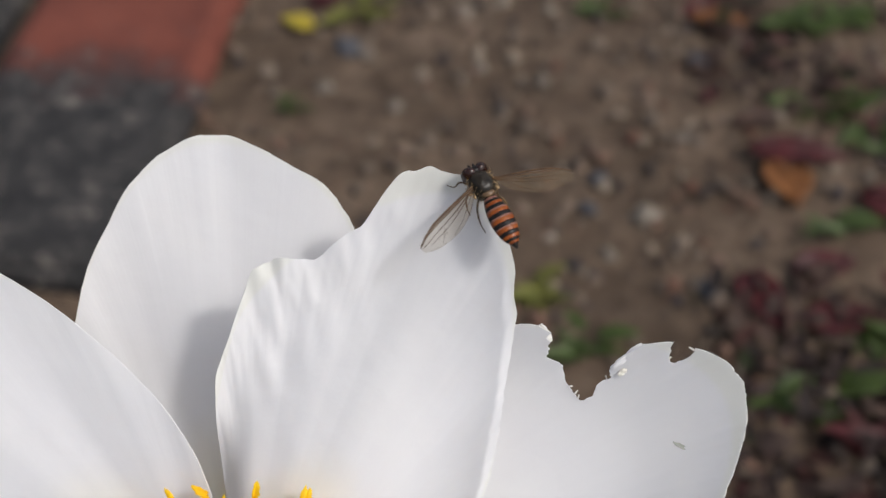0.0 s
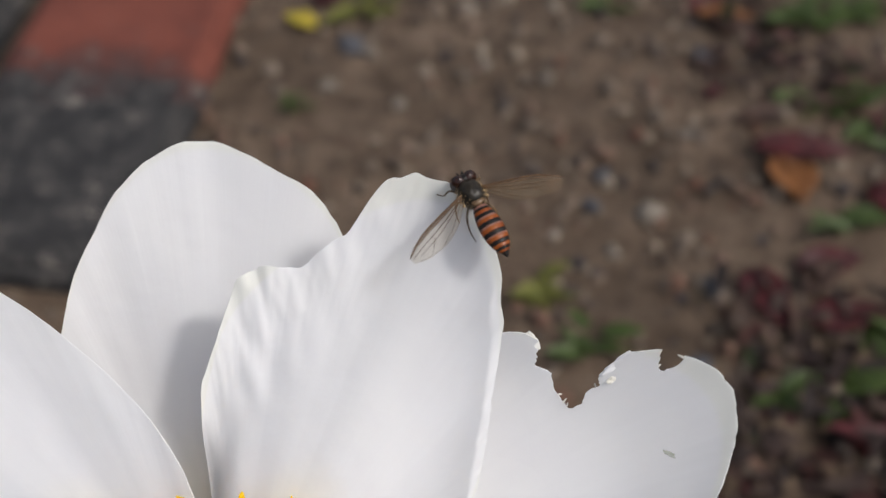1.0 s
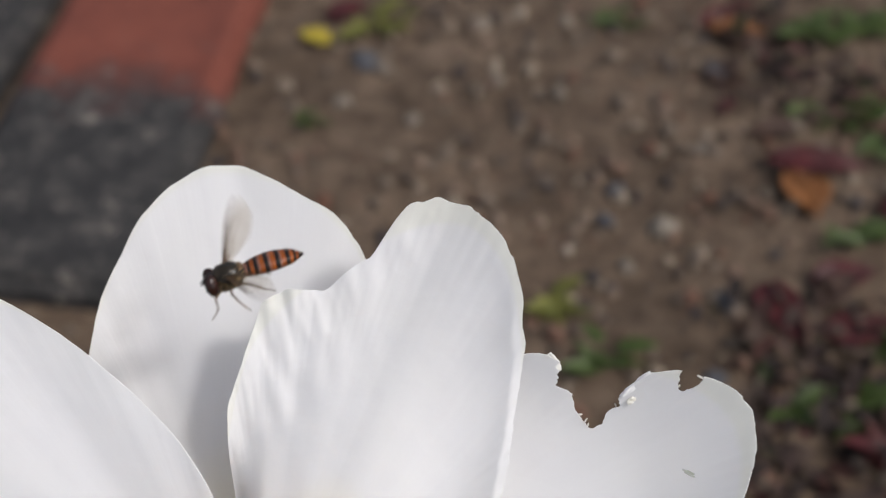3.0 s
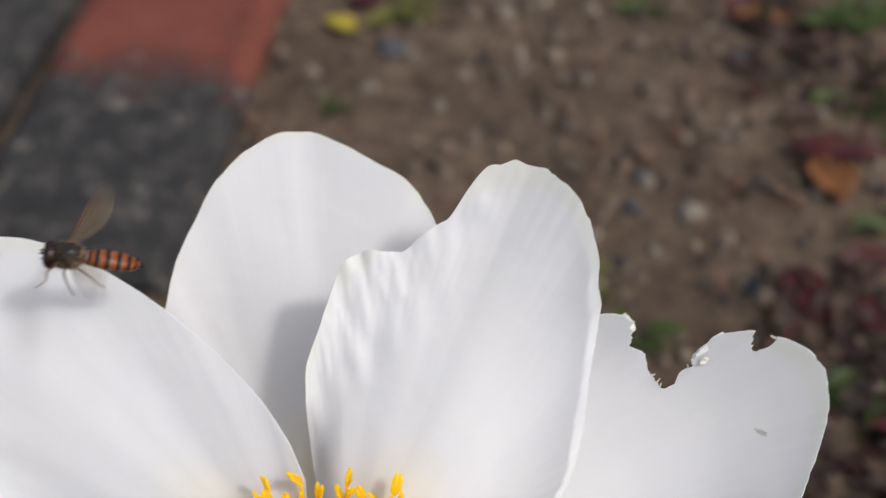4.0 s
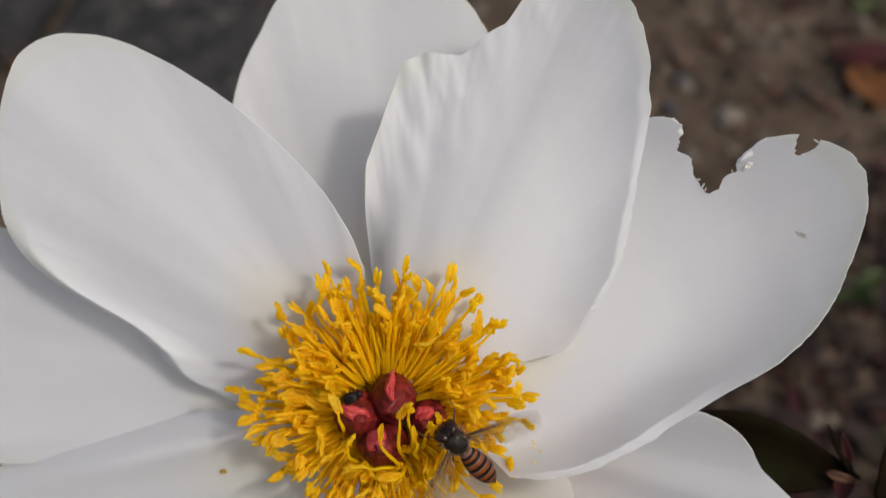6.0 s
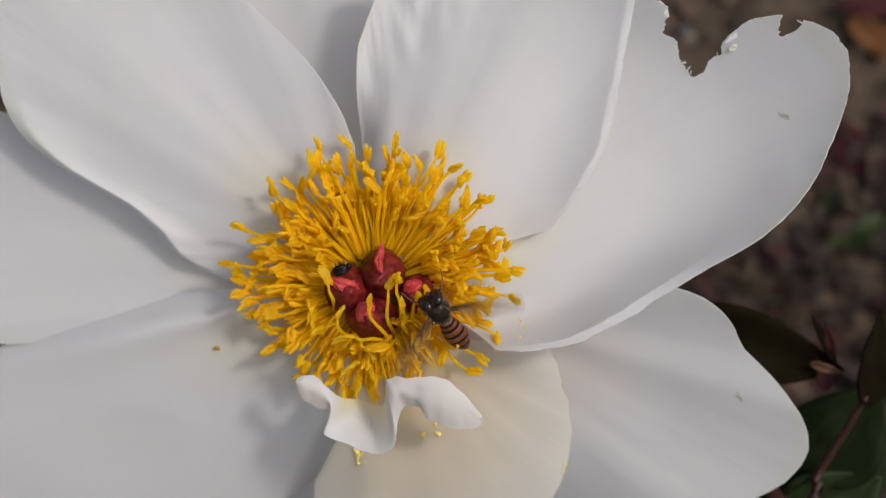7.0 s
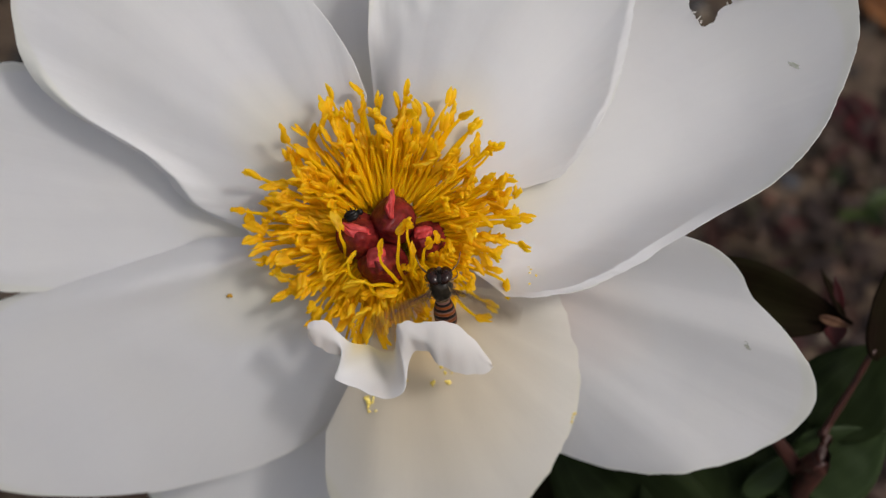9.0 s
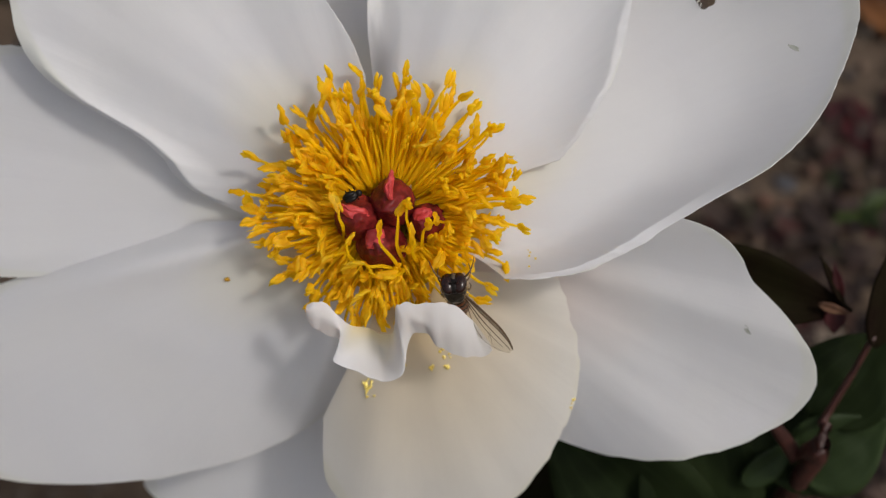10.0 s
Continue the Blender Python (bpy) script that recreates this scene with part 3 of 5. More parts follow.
def petal_mesh(claw, a0, a1, reach, w0, w1, power=0.8, tilt=0.0, cup=0.0, ripple=0.5, crease=0.0, seed=0.0, ragged=0.15, fine=4, crumple=(2.0, 2.0, 0.0), rim_cup=0.0, material=None, gaps=(), pleat=0.12, ridge=(0.0, 0.0), hem=(2.0, 2.0, 0.0, 0.94), droop=0.0, sides=0.0):
    """A petal as a fan from its claw: reach (mm) at even steps of the fan's turn from a0 to a1 (degrees), rising from w0 to w1."""
    xs = [i / ((len(reach) - 1) * fine) for i in range((len(reach) - 1) * fine + 1)]
    rs = [0.06 + 0.79 * (j / 26) ** 0.9 for j in range(27)] + [0.85 + 0.15 * (j + 1) / 15 for j in range(15)]
    if gaps:
        xs = sorted(set([round(k * 0.012, 5) for k in range(84)] + [round(0.12 + k * 0.0022, 5) for k in range(174)] + [1.0]))
        rs = [0.06 + 0.56 * j / 12 for j in range(12)] + [0.62 + 0.38 * j / 136 for j in range(137)]
    na, nr = len(xs) - 1, len(rs) - 1
    verts, uvs, faces = [], [], []
    for x in xs:
        c = 2 * x - 1
        turn = radians(a0 + (a1 - a0) * x)
        far = spline(reach, x)
        rim = sum(spline(reach, min(1.0, max(0.0, x + k * 0.02))) for k in range(-5, 6)) / 11
        far += ragged * (noise.noise(Vector((c * 14, seed, 0))) + 0.5 * noise.noise(Vector((c * 37, seed, 5))) + 0.35 * noise.noise(Vector((c * 90, seed, 8))))
        for r in rs:
            px = claw[0] + far * math.cos(turn) * r
            py = claw[1] + far * math.sin(turn) * r
            edge = r
            r = min(1.15, math.hypot(px - claw[0], py - claw[1]) / rim)
            w = w0 + (w1 - w0) * r ** power + tilt * c * r + cup * c * c * r
            w += ridge[1] * math.exp(-((c - ridge[0]) / 0.13) ** 2) * min(1.0, r * 1.6)
            w += ripple * noise.noise(Vector((c * 2.4, r * 1.1, seed))) * r
            w += 0.26 * ripple * noise.noise(Vector((c * 5.5, r * 0.9, seed + 4))) * r
            w += 0.09 * ripple * noise.noise(Vector((c * 11, r * 1.6, seed + 9))) * r * r
            if hem[0] < c < hem[1]:
                # the rim stands up in a crease and turns outwards again
                k = math.sin(math.pi * (c - hem[0]) / (hem[1] - hem[0])) ** 0.6
                at_crease = hem[3] + 0.014 * noise.noise(Vector((c * 9, seed, 2.0)))
                tall = hem[2] * k * (1 + 0.35 * noise.noise(Vector((c * 13, seed, 6.0))))
                if edge < at_crease:
                    w += tall * max(0.0, (edge - at_crease + 0.22) / 0.22) ** 2
                else:
                    w += tall * (1 - 1.2 * (edge - at_crease) / (1 - at_crease))
            if droop or sides:
                sink = droop * r ** 1.7 + sides * c * c * r
                w -= sink
                px, py = px * (1 + sink / 172), py * (1 + sink / 172)
            w += pleat * noise.noise(Vector((c * 42, r * 3.0, seed + 6))) * max(0.0, r - 0.7) / 0.3
            w += crease * math.sin(c * 23 + seed) * max(0.0, r - 0.72) ** 1.5 * 6
            if crumple[0] < c < crumple[1]:
                k = math.sin(math.pi * (c - crumple[0]) / (crumple[1] - crumple[0]))
                w += crumple[2] * k * noise.noise(Vector((px * 0.34 + py * 0.12, py * 0.13 - px * 0.1, seed + 2))) * max(0.0, r - 0.55) * 2.2
                w += 0.16 * crumple[2] * k * noise.noise(Vector((px * 0.95 + py * 0.25, py * 0.22 - px * 0.2, seed + 5))) * max(0.0, r - 0.6) * 2.5
            w += rim_cup * (max(0.0, r - 0.6) / 0.4) ** 2 - rim_cup * r ** power
            verts.append((px * MM, py * MM, w * MM))
            uvs.append((x, r))
    n = nr + 1
    for i in range(na):
        for j in range(nr):
            q = (i * n + j, i * n + j + 1, (i + 1) * n + j + 1, (i + 1) * n + j)
            faces.append(q if a1 > a0 else q[::-1])
    if gaps:
        verts, uvs, faces = chewed(verts, uvs, faces, gaps)
    return sheet("petal", verts, faces, material or PETAL, 0.12 * MM, uvs)


# what caterpillars ate from one petal's edge
NOTCH = [(39.8, 38.8), (39.4, 37.5), (39.7, 35.5), (40.8, 35.0), (41.6, 34.5), (41.9, 32.6), (42.5, 31.5), (43.3, 30.5), (43.9, 29.5), (45.5, 30.3), (46.2, 31.9), (46.8, 32.6), (47.8, 32.6),
         (47.6, 34.2), (48.6, 35.4), (50.4, 36.6), (51.6, 37.6), (51.3, 41.1), (44.5, 43.2)]
NIBBLE = [(55.0, 40.0), (55.0, 37.3), (54.9, 35.1), (55.3, 35.0), (56.7, 35.5), (57.6, 36.2), (57.8, 37.2), (58.4, 40.0)]
SKINS = []


def skin_height(u, v, lowest=-30.0):
    """Height (mm) of the topmost petal over a place of the bloom's face."""
    best = lowest
    for tree in SKINS:
        hit = tree.ray_cast(Vector((u * MM, v * MM, 0.1)), Vector((0, 0, -1)))
        if hit[0] is not None:
            best = max(best, hit[0].z / MM)
    return best


def on_skin(u, v, lift):
    """A pose that lies on the petal's surface."""
    w, wx, wy = skin_height(u, v), skin_height(u + 0.6, v), skin_height(u, v + 0.6)
    up = Vector((w - wx, w - wy, 0.6)).normalized()
    m = up.to_track_quat("Z", "Y").to_matrix().to_4x4()
    m.translation = Vector((u, v, w + lift)) * MM
    return m


def add_petal(flower, label, *args, **more):
    me = petal_mesh(*args, **more)
    SKINS.append(BVHTree.FromPolygons([v.co.copy() for v in me.vertices], [tuple(p.vertices) for p in me.polygons]))
    return part("petal", me, flower, label=label)


def build_petals(flower):
    # behind, upper left of the centre
    add_petal(flower, "tall smooth white petal", (-2, 0), 128.2, 66.2,
              [39.3, 44.2, 48.6, 53.1, 57.0, 61.1, 64.2, 66.0, 66.0, 64.0, 61.8, 59.8, 56.1, 51.1, 44.7],
              -12, -24.5, 1.0, 0, 1, seed=1.3, ripple=1.3, crease=0.08, rim_cup=3.0, pleat=0.12, ragged=0.22)
    # tall crumpled one
    add_petal(flower, "tall white petal with a crumpled top edge", (1, 0), 102.5, 18.2,
              [18.7, 25.0, 29.2, 32.7, 34.5, 36.4, 38.2, 40.6, 43.2, 46.0, 46.8, 47.6, 48.2, 48.4, 48.5, 48.7, 48.8, 50.3, 51.9, 53.4, 54.9, 59.2, 62.2, 63.0, 64.5, 64.7, 64.8, 64.8, 64.5, 64.2, 63.4, 62.4, 61.4, 60.1, 58.7, 57.0, 55.0, 53.8, 51.9, 50.0, 48.1, 46.5, 45.1, 43.7, 42.4, 41.2, 40.1, 39.0, 37.9, 36.9, 35.6, 34.3, 33.0, 31.7, 30.4, 29.3, 28.2, 27.2, 26.1, 25.1, 24.1],
              -2, -4, 0.8, 3, 0, sides=3.5, seed=2.7, ripple=1.6, crease=0.08, hem=(0.0, 0.97, 0.5, 0.962), rim_cup=4.5, crumple=(-1.0, -0.15, 1.25), pleat=0.09, ragged=0.36)
    # chewed one
    add_petal(flower, "white petal with a chewed notched edge", (3, -1), 53.2, -29.15,
              [50.6, 52.5, 53.6, 54.1, 55.1, 56.5, 58.0, 59.6, 61.7, 64.8, 66.8, 68.3, 69.1, 69.4, 68.9, 67.9, 66.7, 65.0, 63.3, 61.6, 59.8, 57.7, 55.3, 52.7, 49.8, 46.6, 43.2, 40.6, 38.5, 36.6, 35.0, 33.5, 32.2, 30.8, 29.4, 28.3, 27.2, 26.0, 24.6, 23.2, 21.8, 20.6, 19.4, 18.2, 17.2, 16.2],
              -6, -1, 0.8, 4, 0, seed=3.9, ripple=2.3, ragged=0.3, rim_cup=9.0, hem=(0.1, 0.95, 1.9, 0.938), gaps=(NOTCH, NIBBLE))
    add_petal(flower, "rounded white petal with a pinkish base", (3, -2), 5.1, -64.7,
              [35.3, 43.2, 47.4, 50.4, 56.2, 61.3, 63.7, 63.1, 60.9, 58.2, 55.2, 51.9, 48.4, 44.5, 40.8, 38.8, 36.6],
              -15, -14.5, 1.0, -10, -1, ridge=(-0.42, 0.7), seed=4.4, ripple=1.5, ragged=0.35, material=PETAL_PINK)
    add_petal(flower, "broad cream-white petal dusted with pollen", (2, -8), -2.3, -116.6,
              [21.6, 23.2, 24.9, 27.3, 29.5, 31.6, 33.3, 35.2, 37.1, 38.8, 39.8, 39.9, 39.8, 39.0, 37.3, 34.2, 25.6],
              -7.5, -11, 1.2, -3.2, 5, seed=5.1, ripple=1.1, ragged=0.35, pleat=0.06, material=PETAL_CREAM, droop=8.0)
    add_petal(flower, "wide smooth white petal with a long soft fold", (-2, -1), -100.1, -176.1,
              [23.7, 30.7, 34.9, 38.8, 42.8, 46.9, 51.8, 56.7, 62.6, 68.7, 73.5, 74.8, 74.3, 71.3, 61.6, 37.9, 24.9],
              -6.5, -10, 1.6, 4, 2, ridge=(0.74, 2.2), seed=6.2, ripple=1.9, droop=12.0)
    add_petal(flower, "white petal in shade behind others", (-2, 0), -164.4, -205.0,
              [32.8, 55.9, 65.1, 68.8, 71.9, 72.7, 73.5, 73.4, 72.7, 71.8, 70.1, 68.4, 64.8, 60.9, 46.8],
              -9, -16, 1.0, 0, 2, seed=7.8, ripple=0.8)
    add_petal(flower, "long white petal with a wavy lower edge", (-2, 1), -170.7, -266.0,
              [18.6, 20.6, 23.8, 27.6, 30.1, 32.1, 37.4, 50.3, 56.4, 59.6, 62.3, 64.8, 67.0, 68.8, 67.7, 64.4, 59.1, 52.6, 46.2, 40.3, 35.2, 30.7, 26.5, 22.2, 17.8],
              -4.8, -7, 1.0, 3, 1, seed=8.5, ripple=1.9, crease=0.08, pleat=0.14, ragged=0.25, hem=(-0.86, -0.30, 1.3, 0.94))
    add_petal(flower, "white petal in shade behind others", (-1, -3), -84.8, -138.6,
              [42.2, 45.9, 49.1, 51.9, 53.7, 55.5, 57.2, 58.8, 59.6, 60.3, 59.6, 58.0, 46.4],
              -19, -27, 0.9, 0, 1, seed=9.6, ripple=0.8, droop=16.0)


SCRAP_TOP = [(-9.7, -13.1, 3.5), (-8.5, -12.6, 4), (-7.0, -12.8, 4), (-5.5, -14.4, 3.5), (-3.9, -15.9, 2), (-2.3, -16.3, 0), (-0.4, -17.1, -1), (1.7, -17.2, 0), (2.5, -14.8, 4),
             (2.7, -12.9, 6), (3.5, -12.1, 6.5), (5.2, -12.2, 6.5), (7.5, -11.9, 6.5), (9.8, -12.1, 6), (11.7, -13.1, 5), (13.6, -15.4, 3), (15.4, -18.1, 0)]
SCRAP_FOOT = [(-9.8, -14.6, 3), (-9.2, -15.8, 3), (-7.5, -17.1, 2.5), (-4.9, -18.2, 2), (-6.0, -20.8, 2.8), (-3.1, -22.0, 2.5), (-0.3, -23.2, 2.5), (1.7, -23.4, 2.5), (3.7, -22.1, 3),
              (4.1, -18.7, 3.5), (5.0, -16.5, 4), (6.7, -16.4, 4), (8.2, -17.9, 3.5), (10.5, -19.3, 2.5), (12.9, -19.8, 1.5), (14.8, -19.7, 0), (15.7, -19.1, -1.5)]


def build_scrap(flower):
    """A torn strip of petal, folded over in three waves."""
    nx, ny = 96, 12
    verts, uvs, faces = [], [], []
    for i in range(nx + 1):
        s = i / nx
        a, b = spline3(SCRAP_TOP, s), spline3(SCRAP_FOOT, s)
        cup = 1.6 * max(0.0, 1 - abs(s - 0.38) / 0.16)
        # yellow light thrown back by the stamens, painted into the cup's colour
        bounce = min(1.0, 1.6 * max(0.0, 1 - abs(s - 0.36) / 0.24))
        for j in range(ny + 1):
            c = j / ny
            q = a.lerp(b, c)
            q.z += (0.7 - 2.2 * cup) * math.sin(math.pi * c) + 0.35 * noise.noise(Vector((s * 7, c * 2, 3.0)))
            q.y += 0.35 * noise.noise(Vector((s * 22, c, 8.0)))
            verts.append(q * MM)
            uvs.append((s * 0.2, 0.9 - 0.79 * bounce * (1 - 0.55 * c)))
    w = ny + 1
    for i in range(nx):
        for j in range(ny):
            faces.append((i * w + j, i * w + j + 1, (i + 1) * w + j + 1, (i + 1) * w + j))
    part("petal_scrap", sheet("petal_scrap", verts, faces, PETAL, 0.12 * MM, uvs), flower, label="small curled torn strip of white petal")


def build_carpels(flower):
    # place, size, turn and lean of the pod; centre and half sizes of its crest
    pods = (((1.2, 1.0, -1.4), 1.30, 90, 8, (2.9, 0.0, 4.0), (2.2, 0.50, 1.5)),
            ((-3.4, -1.3, -1.6), 1.36, 165, 4, (0.9, -1.0, 4.2), (2.1, 1.05, 0.9)),
            ((-0.1, -5.0, -1.5), 1.36, 170, 2, (0.9, -1.0, 4.35), (1.35, 1.45, 0.9)),
            ((6.1, -1.6, -2.2), 1.12, 40, 6, (0.7, 1.2, 3.3), (1.45, 1.05, 0.9)))
    for (u, v, w), size, turn, lean, crest_at, half in pods:
        def pear(q):
            k = 1.0 if q.z < 0.1 else 1.0 - 0.42 * (q.z - 0.1) ** 1.3
            return Vector((q.x * k, q.y * k, q.z))
        verts, faces = blob(2.6 * size * MM, 2.45 * size * MM, 3.9 * size * MM, 36, 26, 0.10, 2.2, turn, squash=pear)
        # a felted, knobbly skin
        verts = [q + Vector(q).normalized() * (0.24 * MM * noise.noise(Vector(q) * 1100 + Vector((turn, 0, 0)))) for q in map(Vector, verts)]
        m = pose(u * MM, v * MM, w * MM, 0, 0, turn) @ pose(0, 0, 0, 0, -lean, 0)
        body = part("carpel", mesh("carpel", verts, faces, CARPEL), flower, m, "crimson felted seed pod")
        # a folded crest, ragged along its rim and dented down its middle
        verts, faces = blob(half[0] * MM, half[1] * MM, half[2] * MM, 26, 16, 0.22, 2.6, turn + 3.0)
        bent = []
        for q in map(Vector, verts):
            x = q.x / (half[0] * MM)
            q.z -= 0.35 * MM * max(0.0, 1 - abs(q.y) / (0.35 * half[1] * MM)) * (1 if q.z > 0 else 0)
            q.y += 0.22 * MM * math.sin(3.1 * x + turn) + 0.35 * MM * noise.noise(q * 900 + Vector((0, turn, 0)))
            bent.append(q + Vector(crest_at) * MM)
        part("stigma", mesh("stigma", bent, faces, STIGMA), body, label="pink folded crest")


def anther_variant(seed):
    """Two slim pollen sacs side by side with a groove between, their split seams curled open."""
    rnd = random.Random(seed)
    long, twist = rnd.uniform(2.3, 3.6), rnd.uniform(-1.5, 1.5)
    bendy, curl = rnd.uniform(-0.8, 0.8), rnd.uniform(-0.5, 1.1)
    crisp = rnd.uniform(0.16, 0.36)
    steps, sides = 12, 10
    verts, faces = [], []
    for c in (-1, 1):
        first = len(verts)
        short = rnd.uniform(0.84, 1.0)
        wide = rnd.uniform(0.85, 1.15)
        splay = rnd.uniform(0.0, 0.22)
        for i in range(steps + 1):
            s = i / steps * short
            a = twist * s
            across, over = Vector((0, math.cos(a), math.sin(a))), Vector((0, -math.sin(a), math.cos(a)))
            fat = wide * spline([0.10, 0.30, 0.36, 0.35, 0.36, 0.30, 0.06], i / steps)
            mid = Vector(((s - 0.1) * long, bendy * s * s, curl * s * s)) + across * (c * (0.30 + splay * s * s)) + over * (0.05 * c)
            for j in range(sides):
                t = 2 * math.pi * j / sides
                deep = 0.30 if j == 2 else (1.12 if j in (1, 3) else 1.0)
                q = mid + across * (math.cos(t) * fat) + over * (math.sin(t) * fat * 0.9 * deep)
                q += Vector((noise.noise(q * 1.3 + Vector((seed, 0, 0))), noise.noise(q * 1.3 + Vector((0, seed, 5))), noise.noise(q * 1.3 + Vector((9, 0, seed))))) * crisp
                q += over * (0.07 * noise.noise(q * 4.0 + Vector((seed, seed, 0))))
                verts.append(q * MM)
        for i in range(steps):
            for j in range(sides):
                k = (j + 1) % sides
                faces.append((first + i * sides + j, first + i * sides + k, first + (i + 1) * sides + k, first + (i + 1) * sides + j))
        faces.append(tuple(first + j for j in range(sides))[::-1])
        faces.append(tuple(first + steps * sides + j for j in range(sides)))
    return mesh("anther", verts, faces, ANTHER)


ANTHERS = [anther_variant(s) for s in range(18)]


def add_stamen(flower, phi, base_r, tip, lift, thick, rnd, index, root=None):
    """One filament from the ring round the pods to its anther, tip in mm."""
    b = Vector((base_r * math.cos(phi), base_r * math.sin(phi) - 0.5, -5.4))
    if root:
        b = Vector(root)
    t = Vector(tip)
    mid = b.lerp(t, 0.45) + Vector((rnd.uniform(-0.5, 0.5), rnd.uniform(-0.5, 0.5), lift))
    near = b.lerp(t, 0.8) + Vector((rnd.uniform(-0.3, 0.3), rnd.uniform(-0.3, 0.3), lift * 0.55))
    pts = [Vector(p) * MM for p in (b, mid, near, t)]
    fil = mesh("stamen", *tube(pts, [0.34 * thick * MM, 0.30 * thick * MM, 0.24 * thick * MM, 0.16 * thick * MM], 6, 8), FILAMENT)
    ob = part("stamen", fil, flower)
    d = (t - near).normalized() + Vector((rnd.uniform(-0.8, 0.8), rnd.uniform(-0.8, 0.8), rnd.uniform(-0.3, 0.9)))
    m = Matrix.Translation(t * MM) @ d.to_track_quat("X", "Z").to_matrix().to_4x4() @ pose(0, 0, 0, rnd.uniform(0, 360), 0, 0)
    part("anther", ANTHERS[index % len(ANTHERS)], ob, m)


def build_stamens(flower):
    rnd = random.Random(11)
    index = 0
    # how far the brush of stamens spreads, by direction from 0 to 360 degrees
    spread = [19.4, 19.2, 18.4, 18.6, 19.2, 16.6, 18.8, 17.4, 16.2, 15.8, 15.0, 16.0, 19.4]
    for ring, count, lo, hi, rise in ((-1, 40, 0.60, 0.90, -2.8), (0, 52, 0.40, 0.64, 0.0), (1, 80, 0.58, 0.80, -0.2), (2, 92, 0.72, 0.95, -0.8), (3, 32, 0.90, 1.04, -1.4)):
        for k in range(count):
            # they stand in tufts, with gaps between
            phi = 2 * math.pi * (k + rnd.uniform(-0.6, 0.6)) / count
            phi += 0.16 * noise.noise(Vector((math.cos(phi) * 2.6, math.sin(phi) * 2.6, 7.0)))
            where = (phi % (2 * math.pi)) / (2 * math.pi)
            if ring >= 2 and 0.80 < where < 0.94 and rnd.random() < 0.7:
                continue
            # the far side is a fan of long bare filaments with the anthers at its rim
            if ring in (0, 1) and 0.12 < where < 0.38 and rnd.random() < (0.85 if ring == 0 else 0.45):
                continue
            far = spline(spread, where) * rnd.uniform(lo, hi) * (1 + 0.14 * noise.noise(Vector((math.cos(phi) * 4.5, math.sin(phi) * 4.5, 2.0))))
            slack = 0.30 * rnd.uniform(-1, 1)
            tip = (far * math.cos(phi + slack * 0.5), far * math.sin(phi + slack * 0.5), rise + rnd.uniform(-1.8, 1.6) + 1.5 * math.sin(phi))
            add_stamen(flower, phi, rnd.uniform(4.3, 7.4), tip, rnd.uniform(0.0, 1.4), rnd.uniform(0.85, 1.25), rnd, index)
            index += 1
    # a few that lean in over the pods: tip and root
    for u, v, w, ru, rv in ((0.1, -3.3, 5, 2.7, -8.6), (2.6, -0.4, 5, 3.1, -7.5), (3.9, 0.9, 5.5, 3.8, -6.9), (4.7, -3.4, 4.5, 4.9, -7.3), (6.4, -2.0, 4.5, 5.3, -5.7),
                            (-5.6, 0.0, 3.5, -5.6, -4.4), (-4.4, -4.7, 3.5, -3.2, -8.0), (-0.5, -8.9, 2.5, -3.3, -7.1), (1.4, -8.6, 2.5, 3.1, -8.1), (-3.2, -8.2, 2.5, -1.9, -7.3), (-2.1, -7.2, 4, 2.6, -8.6)):
        add_stamen(flower, 0, 0, (u, v, w), 2.0, 0.85, rnd, index, root=(ru, rv, -2.0))
        index += 1
    # slender inner ones that close the ring behind the pods
    for k in range(46):
        phi = radians(-20 + 220 * (k + rnd.random()) / 46)
        far = rnd.uniform(8.5, 13.5)
        add_stamen(flower, phi, rnd.uniform(3.9, 4.9), (far * math.cos(phi), far * math.sin(phi), rnd.uniform(-1.5, 1.2)), 0.6, 0.9, rnd, index)
        index += 1
    # a dense cone of bare filaments round the pods
    for k in range(300):
        phi = 2 * math.pi * (k + rnd.uniform(-0.5, 0.5)) / 300
        near, far = rnd.uniform(3.4, 5.8), rnd.uniform(9.5, 14.5)
        root = Vector((near * math.cos(phi), near * math.sin(phi) - 0.5, rnd.uniform(-3.8, -2.6)))
        end = Vector((far * math.cos(phi + rnd.uniform(-0.1, 0.1)), far * math.sin(phi), rnd.uniform(-2.0, 0.0) + 0.8 * math.sin(phi)))
        bend = root.lerp(end, 0.5) + Vector((rnd.uniform(-0.3, 0.3), rnd.uniform(-0.3, 0.3), rnd.uniform(0.1, 0.9)))
        part("filament", mesh("filament", *tube([root * MM, bend * MM, end * MM], [0.24 * MM, 0.22 * MM, 0.15 * MM], 5, 6), FILAMENT), flower)
    # single ones that stray over the lower petal
    for u, v, w in ((14.6, -10.1, -2), (13.3, -12.1, -1), (17.1, -7.2, -3), (0.1, -15.3, -1), (-2.0, -13.2, 0), (-6.0, -14.0, -2), (-3.5, -15.0, -1)):
        add_stamen(flower, math.atan2(v, u), 6.5, (u, v, w), 0.4, 1.0, rnd, index)
        index += 1


